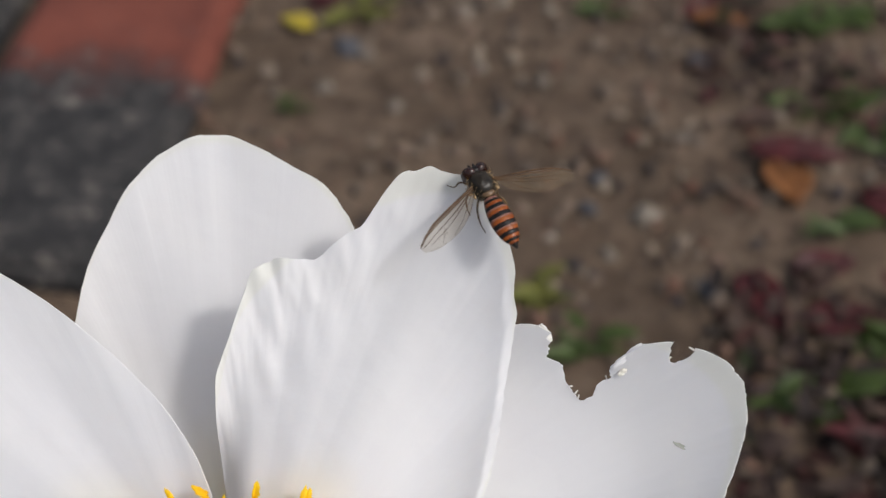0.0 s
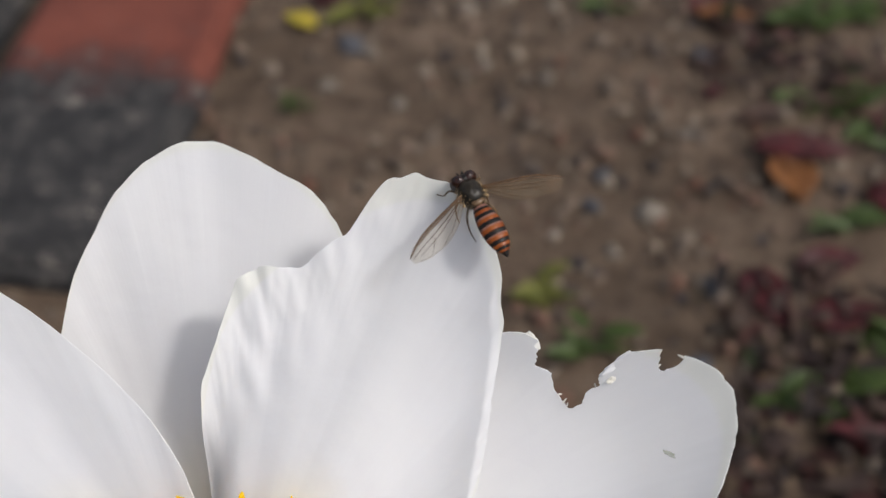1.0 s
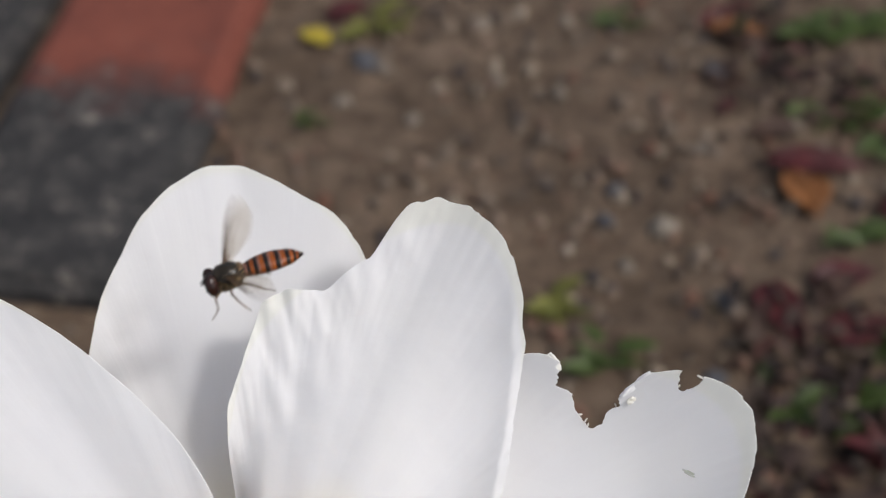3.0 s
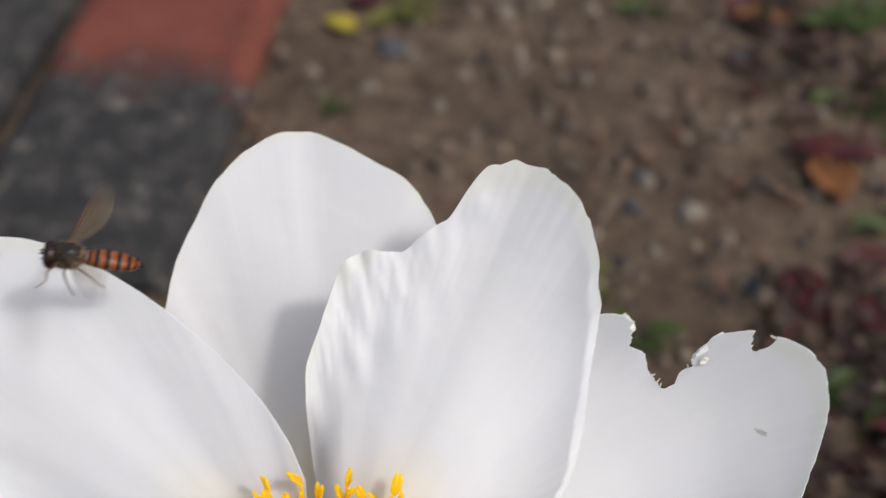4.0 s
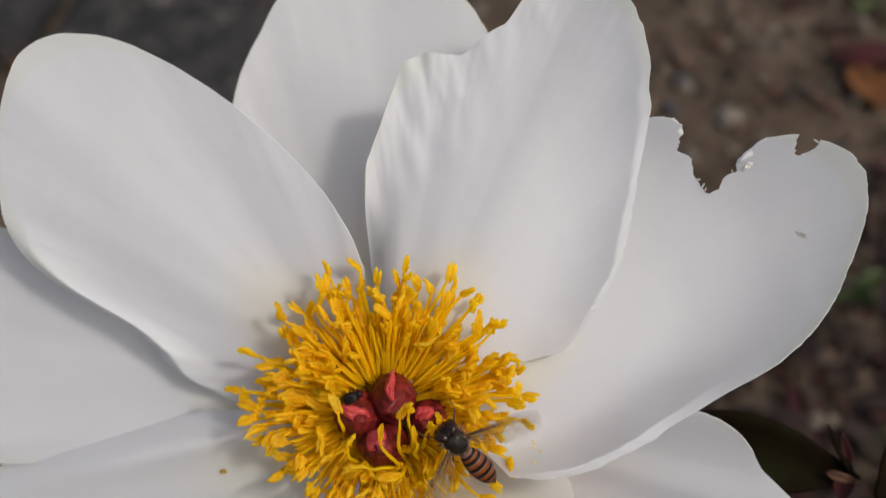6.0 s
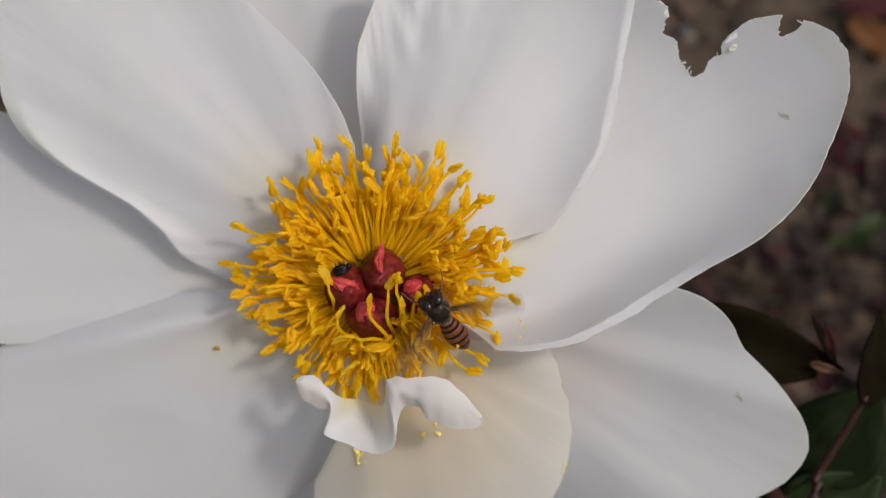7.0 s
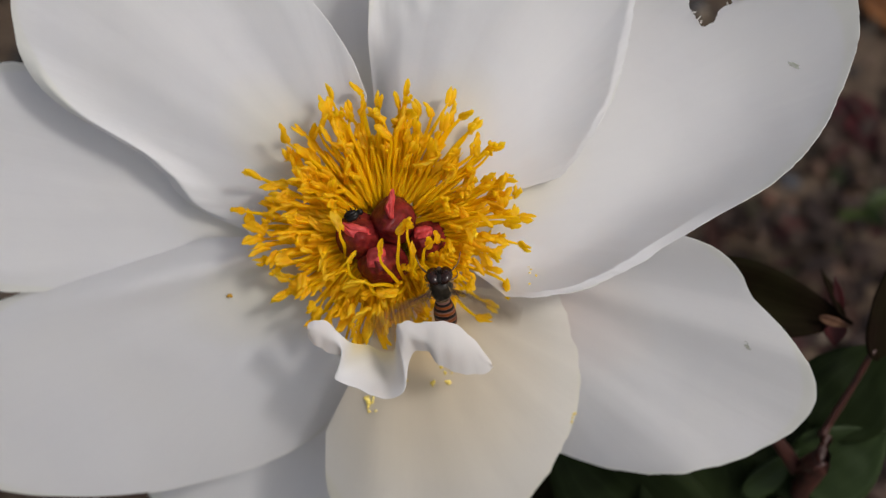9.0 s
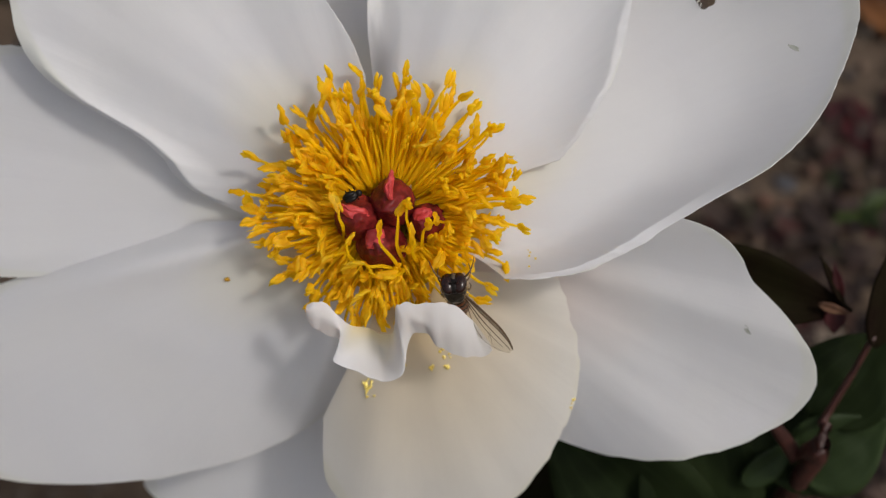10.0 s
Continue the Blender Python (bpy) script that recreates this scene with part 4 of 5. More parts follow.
def build_flower():
    flower = empty("peony_flower", BLOOM, "open white peony with golden stamens and chewed petals", "flower")
    build_petals(flower)
    build_torn_edges(flower)
    build_scrap(flower)
    build_carpels(flower)
    build_stamens(flower)
    cup_v, cup_f = blob(8.5 * MM, 8.5 * MM, 3.5 * MM, 20, 8, 0.05, 1.0, 3.0, (0, 0, -11 * MM))
    disc_v, disc_f = blob(11.5 * MM, 11.5 * MM, 3.2 * MM, 40, 10, 0.10, 5.0, 6.0, (0, -0.5 * MM, -6.2 * MM))
    part("disc", mesh("disc", disc_v, disc_f, FILAMENT), flower, label="yellow fleshy ring under the stamens")
    part("receptacle", mesh("receptacle", cup_v, cup_f, STEM_GREEN), flower)
    down = BLOOM.inverted()
    foot = down @ Vector((-0.02, 0.115, -0.01))
    neck = Vector((0, 0, -0.012))
    pts = [neck, neck + Vector((0, 0, -0.03)), neck.lerp(foot, 0.5) + Vector((0, -0.008, -0.02)), foot]
    part("stem", mesh("stem", *tube(pts, [0.0035, 0.003, 0.0032, 0.004], 10, 16), STEM_GREEN), flower)
    for u, v, turn, size in ((56.5, 24.2, 60, 1.0), (52.3, -16.0, -20, 0.9)):
        spots = [(math.cos(k * 0.4488), math.sin(k * 0.4488)) for k in range(14)]
        rim = [(1 + 0.5 * noise.noise(Vector((x * 1.5, y * 1.5, turn)))) * size * MM for x, y in spots]
        verts = [(0, 0, 0.006 * MM)] + [(x * r, y * r * 0.32, 0) for (x, y), r in zip(spots, rim)]
        faces = [(0, k + 1, (k + 1) % 14 + 1) for k in range(14)]
        part("bruise", mesh("bruise", verts, faces, BRUISE), flower, on_skin(u, v, 0.02) @ pose(0, 0, 0, 0, 0, turn), "brownish bruise on the petal")


def torn_bit(flower, a, b, width, w, cream, label, bulge=0.7):
    """A small rolled strip of petal tissue from a to b (mm)."""
    a, b = Vector((*a, w)), Vector((*b, w))
    side = Vector((0, 0, 1)).cross((b - a).normalized())
    verts, uvs = [], []
    for i in range(11):
        s = i / 10
        half = width * math.sin(math.pi * (0.08 + 0.86 * s)) ** 0.6 * (1 + 0.5 * noise.noise(Vector((s * 5, width * 9, a.x))))
        for j in range(7):
            c = j / 6 * 2 - 1
            verts.append((a.lerp(b, s) + side * (c * half) + Vector((0, 0, bulge * half * (1 - c * c) + 0.25 * noise.noise(Vector((s * 4, c * 2, width)))))) * MM)
            uvs.append((0.05 * s, cream))
    faces = [(i * 7 + j, (i + 1) * 7 + j, (i + 1) * 7 + j + 1, i * 7 + j + 1) for i in range(10) for j in range(6)]
    part("petal_fold", sheet("petal_fold", verts, faces, PETAL, 0.1 * MM, uvs), flower, label=label)


def build_torn_edges(flower):
    torn_bit(flower, (48.0, 34.3), (51.6, 37.4), 0.42, skin_height(50.6, 35.4) - 0.35, 0.5, "rolled cream lip of the chewed edge", 0.6)
    torn_bit(flower, (48.7, 33.2), (49.9, 34.3), 0.42, skin_height(50.0, 34.0) - 0.2, 0.28, "cream rolled scrap on the chewed edge", 0.4)
    torn_bit(flower, (38.5, 39.9), (39.9, 37.6), 0.55, skin_height(38.7, 38.2, -8.0) - 0.5, 0.35, "bright folded flap on the chewed edge", 0.2)
    # frayed slivers that stick out from the bitten rim
    rnd = random.Random(44)
    for u, v, turn in ((42.6, 31.6, 5), (43.3, 30.7, 50), (43.7, 30.2, 75), (47.3, 32.8, 110), (55.0, 35.6, 40), (57.6, 36.9, 150)):
        way = Vector((math.cos(radians(turn)), math.sin(radians(turn)), 0)) * rnd.uniform(0.25, 0.55)
        height = max(skin_height(u + du, v + dv, -8.0) for du in (-0.4, 0.0, 0.4) for dv in (-0.4, 0.0, 0.4)) - 0.9
        torn_bit(flower, (u - way.x * 0.5, v - way.y * 0.5), (u + way.x, v + way.y), rnd.uniform(0.07, 0.12), height, 0.3, "frayed sliver of the chewed edge", 0.3)


def build_pollen():
    rnd = random.Random(8)
    pieces = []
    for u, v, n, wide in ((-2.6, -26.3, 18, 1.5), (6.7, -23.4, 5, 0.5), (9.0, -21.5, 9, 0.9), (8.0, -20.0, 5, 0.8), (20.5, -6.0, 6, 1.0), (28.0, -28.6, 4, 0.7), (2.8, -22.8, 3, 0.5)):
        for k in range(n):
            s = rnd.uniform(0.16, 0.38) * (0.5 if u > 15 else 1.0) * MM
            x, y = u + rnd.gauss(0, wide * 0.5), v + rnd.gauss(0, wide * 0.6)
            z = skin_height(x, y) + 0.15
            pieces.append(blob(s, s * rnd.uniform(0.6, 1.4), s * 0.7, 7, 5, 0.4, 2.0, k + u, (x * MM, y * MM, z * MM)))
    ob = new("pollen_crumbs", mesh("pollen_crumbs", *joined(*pieces), POLLEN))
    ob.matrix_basis = BLOOM
    tagged(ob, "yellow pollen crumbs fallen on white petals", "pollen", kind="stuff")
    verts, faces = blob(0.5 * MM, 0.35 * MM, 0.3 * MM, 10, 6, 0.4, 2.0, 3.0)
    crumb = new("anther_crumb", mesh("anther_crumb", verts, faces, CRUMB))
    crumb.matrix_basis = BLOOM @ pose(-23.4 * MM, -11.0 * MM, (skin_height(-23.4, -11.0) + 0.25) * MM)
    tagged(crumb, "single brown-yellow crumb lying on a white petal", "crumb")


def build_beetle():
    """A tiny black beetle feeding on a seed pod."""
    m = BLOOM @ pose(-3.9 * MM, 1.9 * MM, 3.4 * MM, 10, 0, 25) @ Matrix.Scale(1.08, 4)
    beetle = empty("beetle", m, "tiny black beetle sitting on a crimson seed pod", "beetle")
    part("abdomen", mesh("abdomen", *blob(1.05 * MM, 0.72 * MM, 0.55 * MM, 14, 10, 0.12, 2.0, 1.0, (-0.2 * MM, 0, 0)), FLY_BLACK), beetle)
    part("head", mesh("head", *blob(0.42 * MM, 0.46 * MM, 0.36 * MM, 12, 8, 0.1, 2.0, 2.0, (0.95 * MM, 0, 0)), FLY_BLACK), beetle)
    for c in (-1, 1):
        wing = [Vector((v.x, v.y + c * 0.33 * MM, v.z)) for v in blob(0.85 * MM, 0.36 * MM, 0.4 * MM, 12, 8, 0.1, 2.0, 3.0, (-0.25 * MM, 0, 0.3 * MM))[0]]
        part("wing_case", mesh("wing_case", wing, blob(1, 1, 1, 12, 8)[1], FLY_BLACK), beetle)
        for k in range(3):
            x = (0.6 - 0.55 * k) * MM
            pts = [(x, c * 0.5 * MM, -0.1 * MM), (x, c * 0.75 * MM, -0.1 * MM), (x - 0.1 * MM, c * 0.9 * MM, -0.6 * MM)]
            part("leg", mesh("leg", *tube(pts, [0.09 * MM, 0.08 * MM, 0.05 * MM], 5, 5), FLY_BLACK), beetle)


# ================= the leafy shoot below the flower =================
FOOT = Vector((0.035, 0.118, -0.008))


def leaf_between(shoot, a, b, width, material, roll=0.0, bend=0.12, seed=0.0, name="leaf", label=""):
    """A leaf from a to b (mm, in the bloom's space), its face to the light."""
    a, b = Vector(a) * MM, Vector(b) * MM
    d = b - a
    x = d.normalized()
    y = Vector((0, 0, 1)).cross(x).normalized()
    z = x.cross(y)
    m = Matrix((x, y, z)).transposed().to_4x4()
    m.translation = a
    me = leaf_mesh(name, d.length, width * MM, material, bend, 0.3, 1.3, 0.04, seed, 18, 9)
    ob = part(name, me, shoot, shoot.matrix_basis.inverted() @ BLOOM @ m @ pose(0, 0, 0, roll, 0, 0), label)
    return thicken(ob, 0.0004)


def stalk_between(shoot, points, radii, material, label=""):
    inv = shoot.matrix_basis.inverted()
    pts = [inv @ (BLOOM @ (Vector(p) * MM)) for p in points]
    return part("stem", mesh("stem", *tube(pts, [r * MM for r in radii], 8, 14), material), shoot, label=label)


def build_shoot():
    shoot = empty("peony_shoot", Matrix.Translation(FOOT), "dark green and reddish peony leaves on red stems", "plant")
    foot = tuple((BLOOM.inverted() @ FOOT) / MM)
    stalk_between(shoot, [foot, (68.3, -43.6, -40.0), (65.9, -39.8, -36.0), (62.9, -35.9, -33.0), (60.4, -33.0, -30.0)], [1.8, 1.6, 1.4, 1.2, 1.0], SHOOT_RED, "reddish brown stem")
    stalk_between(shoot, [foot, (67.8, -43.2, -42.0), (70.3, -34.4, -38.0), (73.6, -25.8, -34.0), (75.9, -18.6, -30.0)], [1.4, 0.9, 0.7, 0.6, 0.5], SHOOT_RED, "thin pinkish brown stem")
    leaf_between(shoot, (43.5, -8.6, -37.5), (73.2, -15.2, -33.0), 13.0, PEONY_DARK, 10, 0.03, 1.0, label="dark bronze-green leaf with a dry tip")
    leaf_between(shoot, (67.6, -13.9, -32.4), (72.6, -15.4, -32.4), 1.6, TIP_DRY, 30, 0.02, 2.0, "leaf_tip", "dry brown curled tip")
    leaf_between(shoot, (71.7, -14.2, -33.0), (67.5, -6.2, -31.0), 1.5, PEONY_DARK, 20, 0.05, 3.0, "bract", "narrow dark red bract")
    leaf_between(shoot, (71.3, -13.2, -33.0), (69.5, -7.4, -31.0), 1.6, LEAF_RED, -15, 0.08, 3.5, "bract", "narrow dark red bract")
    leaf_between(shoot, (70.4, -14.5, -33.5), (70.7, -18.7, -34.0), 3.4, LEAF_RED, 0, 0.05, 4.0, "bract", "dark red bract")
    leaf_between(shoot, (76.4, -20.6, -31.0), (77.2, -5.0, -27.0), 6.0, PEONY_DARK, 20, 0.05, 5.0, label="dark red young leaf")
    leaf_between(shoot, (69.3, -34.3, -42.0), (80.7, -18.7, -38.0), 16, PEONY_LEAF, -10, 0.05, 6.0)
    # these two take the painted lit green, not the plain one
    leaf_between(shoot, (67.2, -43.7, -44.0), (81.4, -33.9, -38.0), 15, PEONY_LEAF_LIT, 6, 0.06, 7.0, label="green leaf with sunlight painted in as a paler tone")
    leaf_between(shoot, (58.3, -46.1, -42.0), (67.1, -37.8, -40.0), 5, PEONY_LEAF_LIT, 10, 0.06, 7.5)
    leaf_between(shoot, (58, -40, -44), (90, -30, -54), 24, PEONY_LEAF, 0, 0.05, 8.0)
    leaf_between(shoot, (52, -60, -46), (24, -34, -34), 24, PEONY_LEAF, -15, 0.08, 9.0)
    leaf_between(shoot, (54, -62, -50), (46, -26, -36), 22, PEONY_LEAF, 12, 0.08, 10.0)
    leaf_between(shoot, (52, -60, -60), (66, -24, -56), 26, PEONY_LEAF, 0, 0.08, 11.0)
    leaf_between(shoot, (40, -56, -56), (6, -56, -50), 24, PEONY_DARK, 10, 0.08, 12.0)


# ================= the hoverfly =================
# Its own space: x ahead, z up from its back; its unit is a little over a millimetre.
FLY_MM = 1.13 * MM


def fly_ring(x):
    """Half width and half height of the abdomen at x."""
    s = (0.9 - x) / 6.9
    return (spline([0.55, 0.95, 1.22, 1.30, 1.20, 0.86, 0.12], s), spline([0.45, 0.62, 0.70, 0.70, 0.62, 0.48, 0.10], s))


def band_mesh(x0, x1, material):
    verts, faces = [], []
    steps, sides = 4, 18
    for i in range(steps + 1):
        x = x0 + (x1 - x0) * i / steps
        wide, tall = fly_ring(x)
        for j in range(sides):
            a = 2 * math.pi * j / sides
            sag = -0.018 * (0.9 - x) ** 2
            back = 0.16 * math.sin(a) * min(1.0, (0.9 - x) / 0.8) * min(1.0, (x + 6.0) / 0.8)
            verts.append(((x - back) * FLY_MM, 1.08 * wide * math.cos(a) * FLY_MM, (1.35 * tall * math.sin(a) + sag + 0.05) * FLY_MM))
    for i in range(steps):
        for j in range(sides):
            k = (j + 1) % sides
            faces.append((i * sides + j, (i + 1) * sides + j, (i + 1) * sides + k, i * sides + k))
    faces.append(tuple(range(sides)))
    faces.append(tuple(steps * sides + j for j in range(sides))[::-1])
    return mesh("abdomen_band", verts, faces, material)


def wing_shape(side):
    """The membrane, leading band and veins of a spread wing, swept back from the hinge."""
    length, wide = 9.2, 2.8
    sweep = radians(107)
    ahead = Vector((math.cos(sweep), math.sin(sweep) * side, 0.0))
    trail = Vector((-math.sin(sweep), math.cos(sweep) * side, 0.0))

    def spot(s, c, over=0.0):
        front = -0.12 * math.sin(math.pi * s)
        chord = wide * spline([0.16, 0.40, 0.70, 0.90, 1.0, 1.0, 0.93, 0.76, 0.30], s)
        tip = spline([0.0, 0.0, 0.0, 0.0, 0.0, 0.01, 0.04, 0.11, 0.30], s)
        bulge = 0.12 * math.sin(math.pi * s) * math.sin(math.pi * c) + over
        return (ahead * (s * length) + trail * (front + tip * wide + chord * c) + Vector((0, 0, bulge))) * FLY_MM

    nx, ny = 24, 8
    verts = [spot(i / nx, j / ny) for i in range(nx + 1) for j in range(ny + 1)]
    w = ny + 1
    faces = [(i * w + j, (i + 1) * w + j, (i + 1) * w + j + 1, i * w + j + 1) for i in range(nx) for j in range(ny)]
    band = [spot(i / nx, j / 2 * 0.16, 0.02) for i in range(nx + 1) for j in range(3)]
    band_faces = [(i * 3 + j, (i + 1) * 3 + j, (i + 1) * 3 + j + 1, i * 3 + j + 1) for i in range(nx) for j in range(2)]
    lines = []
    for c0, c1, s0, s1, r in ((0.0, 0.0, 0.0, 0.97, 0.14), (0.16, 0.14, 0.0, 0.80, 0.07), (0.30, 0.40, 0.0, 0.97, 0.065), (0.42, 0.62, 0.05, 0.88, 0.05),
                              (0.60, 0.96, 0.05, 0.60, 0.045), (0.32, 0.50, 0.34, 0.38, 0.035), (0.46, 0.74, 0.62, 0.66, 0.035), (0.55, 0.92, 0.64, 0.78, 0.03), (1.0, 1.0, 0.05, 0.95, 0.025)):
        pts = [spot(s0 + (s1 - s0) * k / 4, c0 + (c1 - c0) * k / 4, 0.02) for k in range(5)]
        lines.append(mesh("vein", *tube(pts, [r * FLY_MM, r * FLY_MM * 0.85, r * FLY_MM * 0.6], 5, 10), FLY_VEIN))
    return mesh("wing", verts, faces, WING), mesh("leading_band", band, band_faces, WING_BAND), lines


def build_fly():
    fly = empty("hoverfly", BLOOM, "slender hoverfly with orange and black banded abdomen", "fly")
    # abdomen, from the waist to the tip
    dark, warm, dull = FLY_BLACK, FLY_ORANGE, FLY_MAUVE
    bands = [(0.9, dark), (0.35, dull), (0.1, dark), (-0.25, warm), (-0.65, dark), (-1.1, dull), (-1.3, warm), (-1.75, dark), (-2.25, dull), (-2.45, warm), (-2.95, dark), (-3.45, dull),
             (-3.6, warm), (-4.05, dark), (-4.5, warm), (-4.85, dark), (-5.15, warm), (-5.4, dark), (-6.0, None)]
    for (x0, coat), (x1, _) in zip(bands, bands[1:]):
        says = {dark: "black band", warm: "orange band", dull: "dull mauve-brown band"}[coat]
        part("abdomen_band", band_mesh(x0, x1, coat), fly, label=says)
    def boxy(q):
        return Vector((math.copysign(abs(q.x) ** 0.8, q.x), math.copysign(abs(q.y) ** 0.85, q.y), q.z))
    part("thorax", mesh("thorax", *blob(1.74 * FLY_MM, 1.40 * FLY_MM, 1.48 * FLY_MM, 22, 16, 0.10, 4.0, 2.0, (2.2 * FLY_MM, 0, 0.1 * FLY_MM), boxy), FLY_BRONZE), fly, label="bronze black thorax")
    part("scutellum", mesh("scutellum", *blob(0.5 * FLY_MM, 0.8 * FLY_MM, 0.3 * FLY_MM, 14, 8, 0.05, 2.0, 1.0, (0.75 * FLY_MM, 0, 0.75 * FLY_MM)), FLY_SHIELD), fly, label="brownish shield behind the thorax")
    # pale hairs that stand off the sides of the thorax
    rnd = random.Random(19)
    hairs = []
    for k in range(220):
        a, h = rnd.uniform(0, 2 * math.pi), rnd.uniform(-0.7, 0.75)
        ring = math.sqrt(1 - h * h)
        n = Vector((ring * math.cos(a), ring * math.sin(a), h))
        if abs(n.y) < 0.45 and n.x > -0.5:
            continue
        p = Vector((2.25 + 1.62 * n.x, 1.40 * n.y, 0.1 + 1.32 * n.z))
        q = p + (n + Vector((-0.5, 0, 0.1)) + Vector((rnd.uniform(-0.4, 0.4), rnd.uniform(-0.4, 0.4), rnd.uniform(-0.3, 0.3)))).normalized() * rnd.uniform(0.3, 0.6)
        hairs.append(tube([p * FLY_MM, p.lerp(q, 0.5) * FLY_MM, q * FLY_MM], [0.035 * FLY_MM, 0.028 * FLY_MM, 0.012 * FLY_MM], 3, 3))
    part("thorax_hair", mesh("thorax_hair", *joined(*hairs), FLY_HAIR), fly, label="short pale hairs on the thorax")
    head = part("head", mesh("head", *blob(0.80 * FLY_MM, 1.34 * FLY_MM, 1.30 * FLY_MM, 18, 12, 0.04, 2.0, 4.0, (3.86 * FLY_MM, 0, 0.05 * FLY_MM)), FLY_BLACK), fly)
    for c in (-1, 1):
        eye = at(blob(0.80 * FLY_MM, 1.0 * FLY_MM, 1.36 * FLY_MM, 18, 12)[0], pose(3.92 * FLY_MM, c * 0.64 * FLY_MM, 0.12 * FLY_MM, 0, 0, c * -28))
        part("eye", mesh("eye", eye, blob(1, 1, 1, 18, 12)[1], FLY_EYE), head, label="large dark red-brown eye")
        pts = [(4.45 * FLY_MM, c * 0.16 * FLY_MM, 0.35 * FLY_MM), (4.75 * FLY_MM, c * 0.24 * FLY_MM, 0.5 * FLY_MM), (5.15 * FLY_MM, c * 0.36 * FLY_MM, 0.42 * FLY_MM)]
        part("antenna", mesh("antenna", *tube(pts, [0.06 * FLY_MM, 0.15 * FLY_MM, 0.03 * FLY_MM], 6, 6), FLY_BLACK), head)
    part("face", mesh("face", *blob(0.32 * FLY_MM, 0.34 * FLY_MM, 0.7 * FLY_MM, 12, 10, 0.08, 2.0, 5.0, (4.36 * FLY_MM, 0, -0.38 * FLY_MM)), FLY_FACE), head, label="dark brown face")
    for c in (-1, 1):
        # fore, middle and hind leg
        for pts in ([(3.1, 0.7, -0.7), (4.1, 1.7, -0.8), (4.3, 2.3, -1.7), (5.3, 2.7, -2.5)],
                    [(2.3, 0.8, -0.9), (2.4, 1.7, -1.1), (1.9, 2.0, -2.5), (1.3, 1.8, -3.9)],
                    [(1.5, 0.7, -0.8), (0.2, 1.6, -0.9), (-0.9, 1.8, -1.9), (-1.9, 1.6, -2.8)]):
            line = [(x * FLY_MM, c * y * FLY_MM, z * FLY_MM) for x, y, z in pts]
            part("leg", mesh("leg", *tube(line, [0.13 * FLY_MM, 0.12 * FLY_MM, 0.08 * FLY_MM, 0.05 * FLY_MM], 6, 14), FLY_LEG), fly)
        knob = at(blob(0.22 * FLY_MM, 0.16 * FLY_MM, 0.16 * FLY_MM, 10, 6)[0], pose(1.15 * FLY_MM, c * 1.45 * FLY_MM, 0.25 * FLY_MM))
        part("haltere", mesh("haltere", knob, blob(1, 1, 1, 10, 6)[1], FLY_HAIR), fly)
    wings = []
    for side in (1, -1):
        membrane, band, veins = wing_shape(side)
        wing = part("wing", membrane, fly, pose(2.3 * FLY_MM, side * 1.0 * FLY_MM, 0.75 * FLY_MM), "clear brown-veined wing")
        part("leading_band", band, wing, label="brownish leading band")
        for line in veins:
            part("vein", line, wing)
        wings.append((side, wing))
    return fly, wings


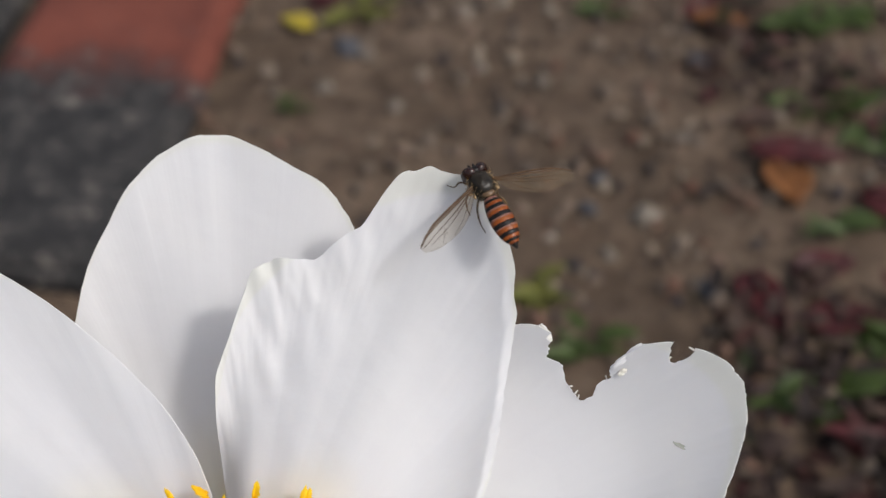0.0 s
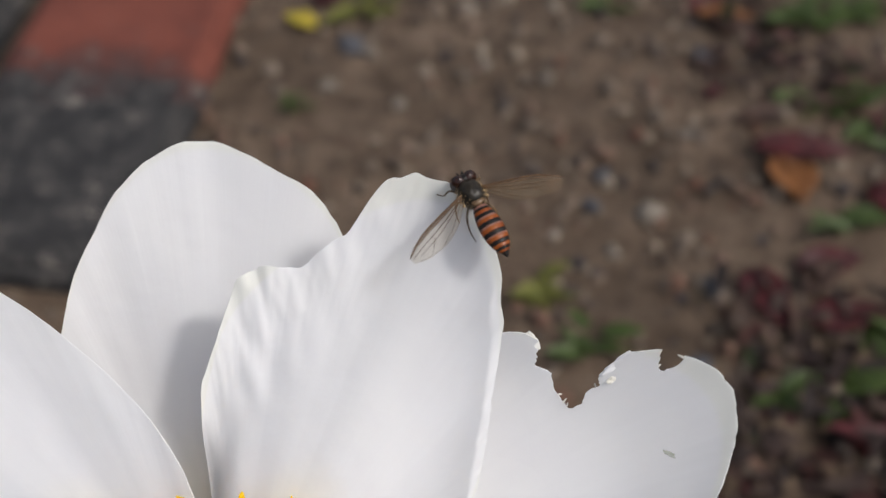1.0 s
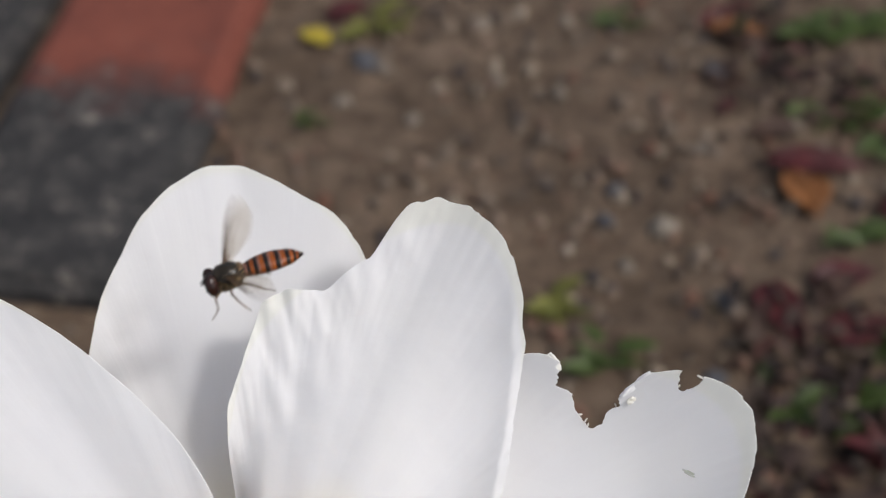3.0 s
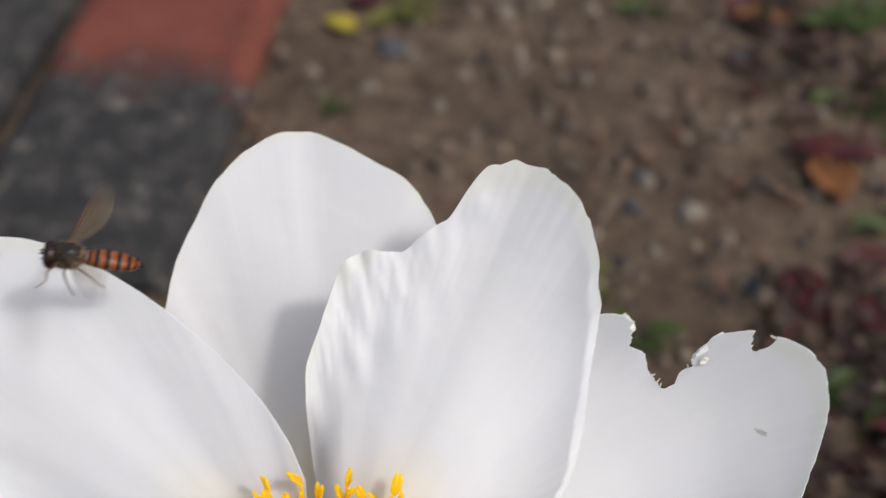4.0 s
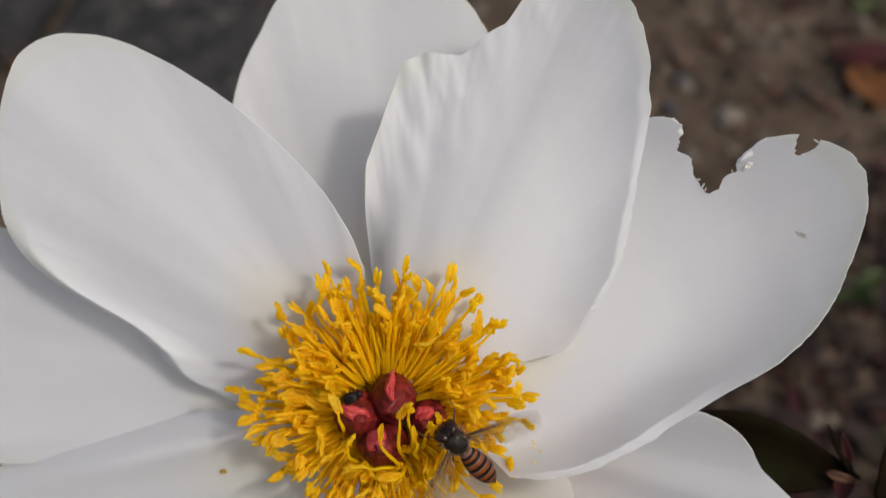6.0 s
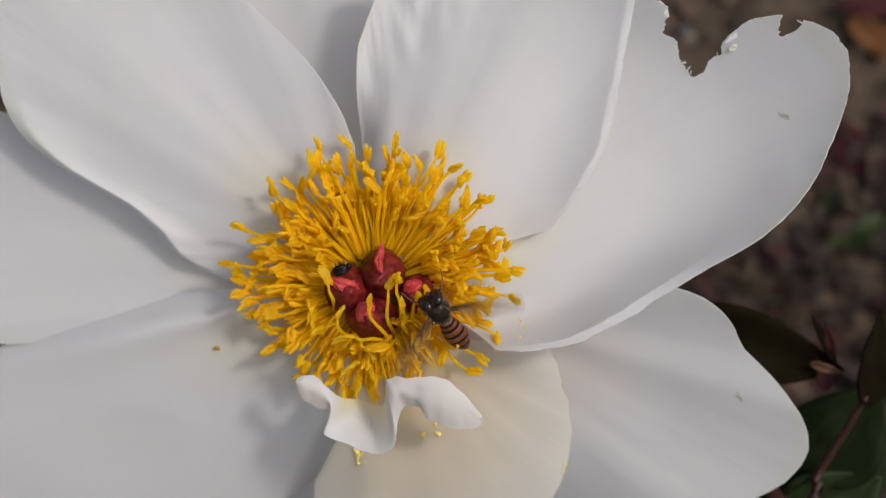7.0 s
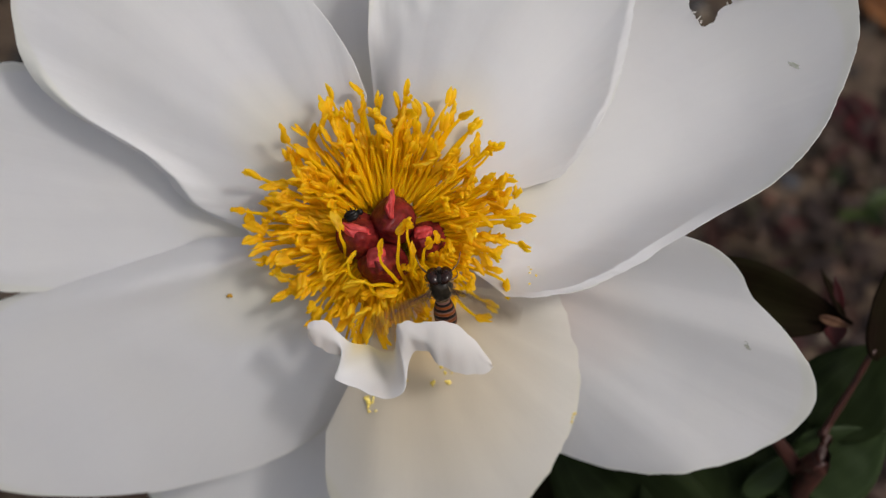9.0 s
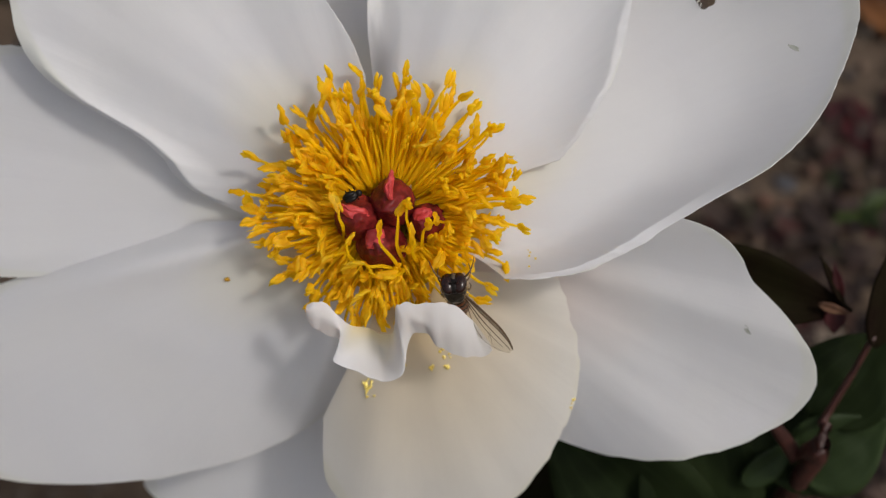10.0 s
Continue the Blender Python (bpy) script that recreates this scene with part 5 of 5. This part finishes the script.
# seconds, place of the head's front (mm in the bloom's space), heading, nose up, roll
FLIGHT = [
    (0.0, 29.5, 59.8, -2.4, 120, -24, 14),
    (0.5, 29.4, 59.7, -2.4, 121, -24, 14),
    (1.0, 29.9, 59.6, -2.4, 121, -24, 14),
    (1.1, 29.9, 59.9, -2.0, 121, -24, 14),
    (1.2, 27.4, 59.1, 4.0, 114, -22, 8),
    (1.3, 19.2, 56.1, 7.0, 113, -22, 8),
    (1.4, 15.5, 56.7, 7.0, 115, -22, 8),
    (1.5, 16.3, 60.0, 7.0, 115, -22, 12),
    (1.6, 15.4, 62.2, 9.0, 117, -22, 20),
    (1.7, 14.2, 64.4, 11.0, 117, -22, 25),
    (1.8, 8.7, 61.3, 13.0, 177, 4, 68),
    (1.9, 7.3, 61.8, 14.0, 177, 4, 72),
    (2.0, 6.8, 60.9, 14.0, 179, 4, 74),
    (2.2, 7.3, 60.2, 14.0, 177, 4, 70),
    (2.5, 6.2, 58.8, 14.0, 183, 4, 58),
    (2.7, 3.0, 54.4, 12.0, 204, 4, 55),
    (3.8, -30.8, 42.1, 8.0, 177, 15, 55),
    (3.9, -34.8, 48.2, 7.0, 174, 16, 55),
    (4.0, -34.1, 48.1, 7.0, 176, 15, 55),
    (4.1, -25.9, 41.2, 7.0, 201, 12, 55),
    (4.2, -13.5, 38.1, 9.0, 209, 7, 55),
    (4.3, -7.5, 36.0, 10.0, 210, 6, 55),
    (4.4, -3.3, 29.9, 10.0, 207, 5, 55),
    (4.5, -1.0, 27.5, 10.0, 208, 4, 55),
    (4.6, 8.6, 27.4, 10.0, 182, -2, 55),
    (4.7, 14.6, 20.8, 10.0, 178, -4, 55),
    (4.8, 18.5, 15.9, 9.0, 176, -6, 55),
    (4.9, 18.6, 14.0, 9.0, 175, -6, 55),
    (5.0, 18.8, 9.8, 9.0, 178, -6, 55),
    (5.1, 20.4, 8.8, 8.0, 177, -6, 52),
    (5.2, 18.3, 8.2, 8.0, 175, -6, 48),
    (5.3, 16.3, 8.5, 8.0, 173, -5, 42),
    (5.4, 11.2, 7.3, 8.0, 167, 19, 30),
    (5.5, 14.2, 4.7, 8.0, 151, 20, 22),
    (5.6, 13.4, 3.5, 8.0, 150, 15, 18),
    (5.7, 14.2, 3.8, 8.0, 150, 20, 14),
    (5.8, 10.8, 0.5, 7.0, 128, 25, 8),
    (5.9, 10.9, -0.1, 7.0, 132, 17, 6),
    (6.0, 8.1, -1.0, 7.0, 131, 22, 5),
    (6.2, 12.1, 0.4, 7.0, 133, 20, 0),
    (7.3, 7.0, -2.2, 7.0, 118, 37, 0),
    (7.5, 6.7, -3.2, 7.0, 114, 34, 0),
    (7.7, 5.7, -1.6, 7.0, 103, 35, 0),
    (8.0, 6.1, -5.0, 7.0, 98, 33, 0),
    (8.3, 4.5, -3.4, 7.0, 101, 35, 0),
    (8.5, 4.9, -5.0, 7.0, 104, 34, 0),
    (8.7, 6.1, -5.4, 7.0, 99, 34, 0),
    (9.0, 8.2, -4.9, 7.0, 97, 34, 0),
    (9.1, 8.1, -5.4, 7.0, 96, 34, 0),
    (9.2, 9.2, -6.3, 7.0, 99, 34, 0),
    (9.3, 10.1, -7.2, 7.0, 96, 47, 0),
    (9.4, 10.7, -9.1, 7.0, 97, 56, 0),
    (9.5, 10.5, -8.7, 7.0, 96, 57, 0),
    (9.6, 9.8, -8.5, 7.0, 96, 57, 0),
    (9.7, 10.7, -8.6, 7.0, 97, 57, 0),
    (9.8, 10.5, -8.6, 7.0, 97, 58, 0),
    (10.0, 10.3, -8.7, 7.0, 97, 58, 0),
]


def fly_pose(u, v, w, heading, nose, roll):
    m = BLOOM @ pose(u * MM, v * MM, w * MM, 0, 0, heading) @ pose(0, 0, 0, 0, -nose, 0) @ pose(0, 0, 0, roll, 0, 0)
    return m @ pose(-4.8 * FLY_MM, 0, 0)


def wing_rows(side):
    """At rest until 1.15 s, beating in flight, at rest again on the flower at last."""
    hinge = (2.3 * FLY_MM, side * 1.0 * FLY_MM, 0.75 * FLY_MM)
    rest = -12 if side > 0 else -3
    rows = [(0.0, pose(*hinge, rest, 0, 0)), (1.1, pose(*hinge, rest, 0, 0))]
    beat = (14, 57, -30)
    for n in range(frame(1.15), frame(9.25) + 1):
        rows.append(((n - 1) / FPS, pose(*hinge, side * beat[(n - 1) % 3], 0, 0)))
    rows.append((9.4, pose(*hinge, -30, 0 if side > 0 else 25, 58 if side > 0 else -33)))
    rows.append((10.0, pose(*hinge, -30, 0 if side > 0 else 25, 60 if side > 0 else -35)))
    return rows


build_garden_floor()
build_flower()
build_pollen()
build_beetle()
build_shoot()
hoverfly, fly_wings = build_fly()


def motions():
    walk(hoverfly, [(t, fly_pose(u, v, w, a, nose, roll)) for t, u, v, w, a, nose, roll in FLIGHT])
    for side, wing in fly_wings:
        walk(wing, wing_rows(side))


motions()
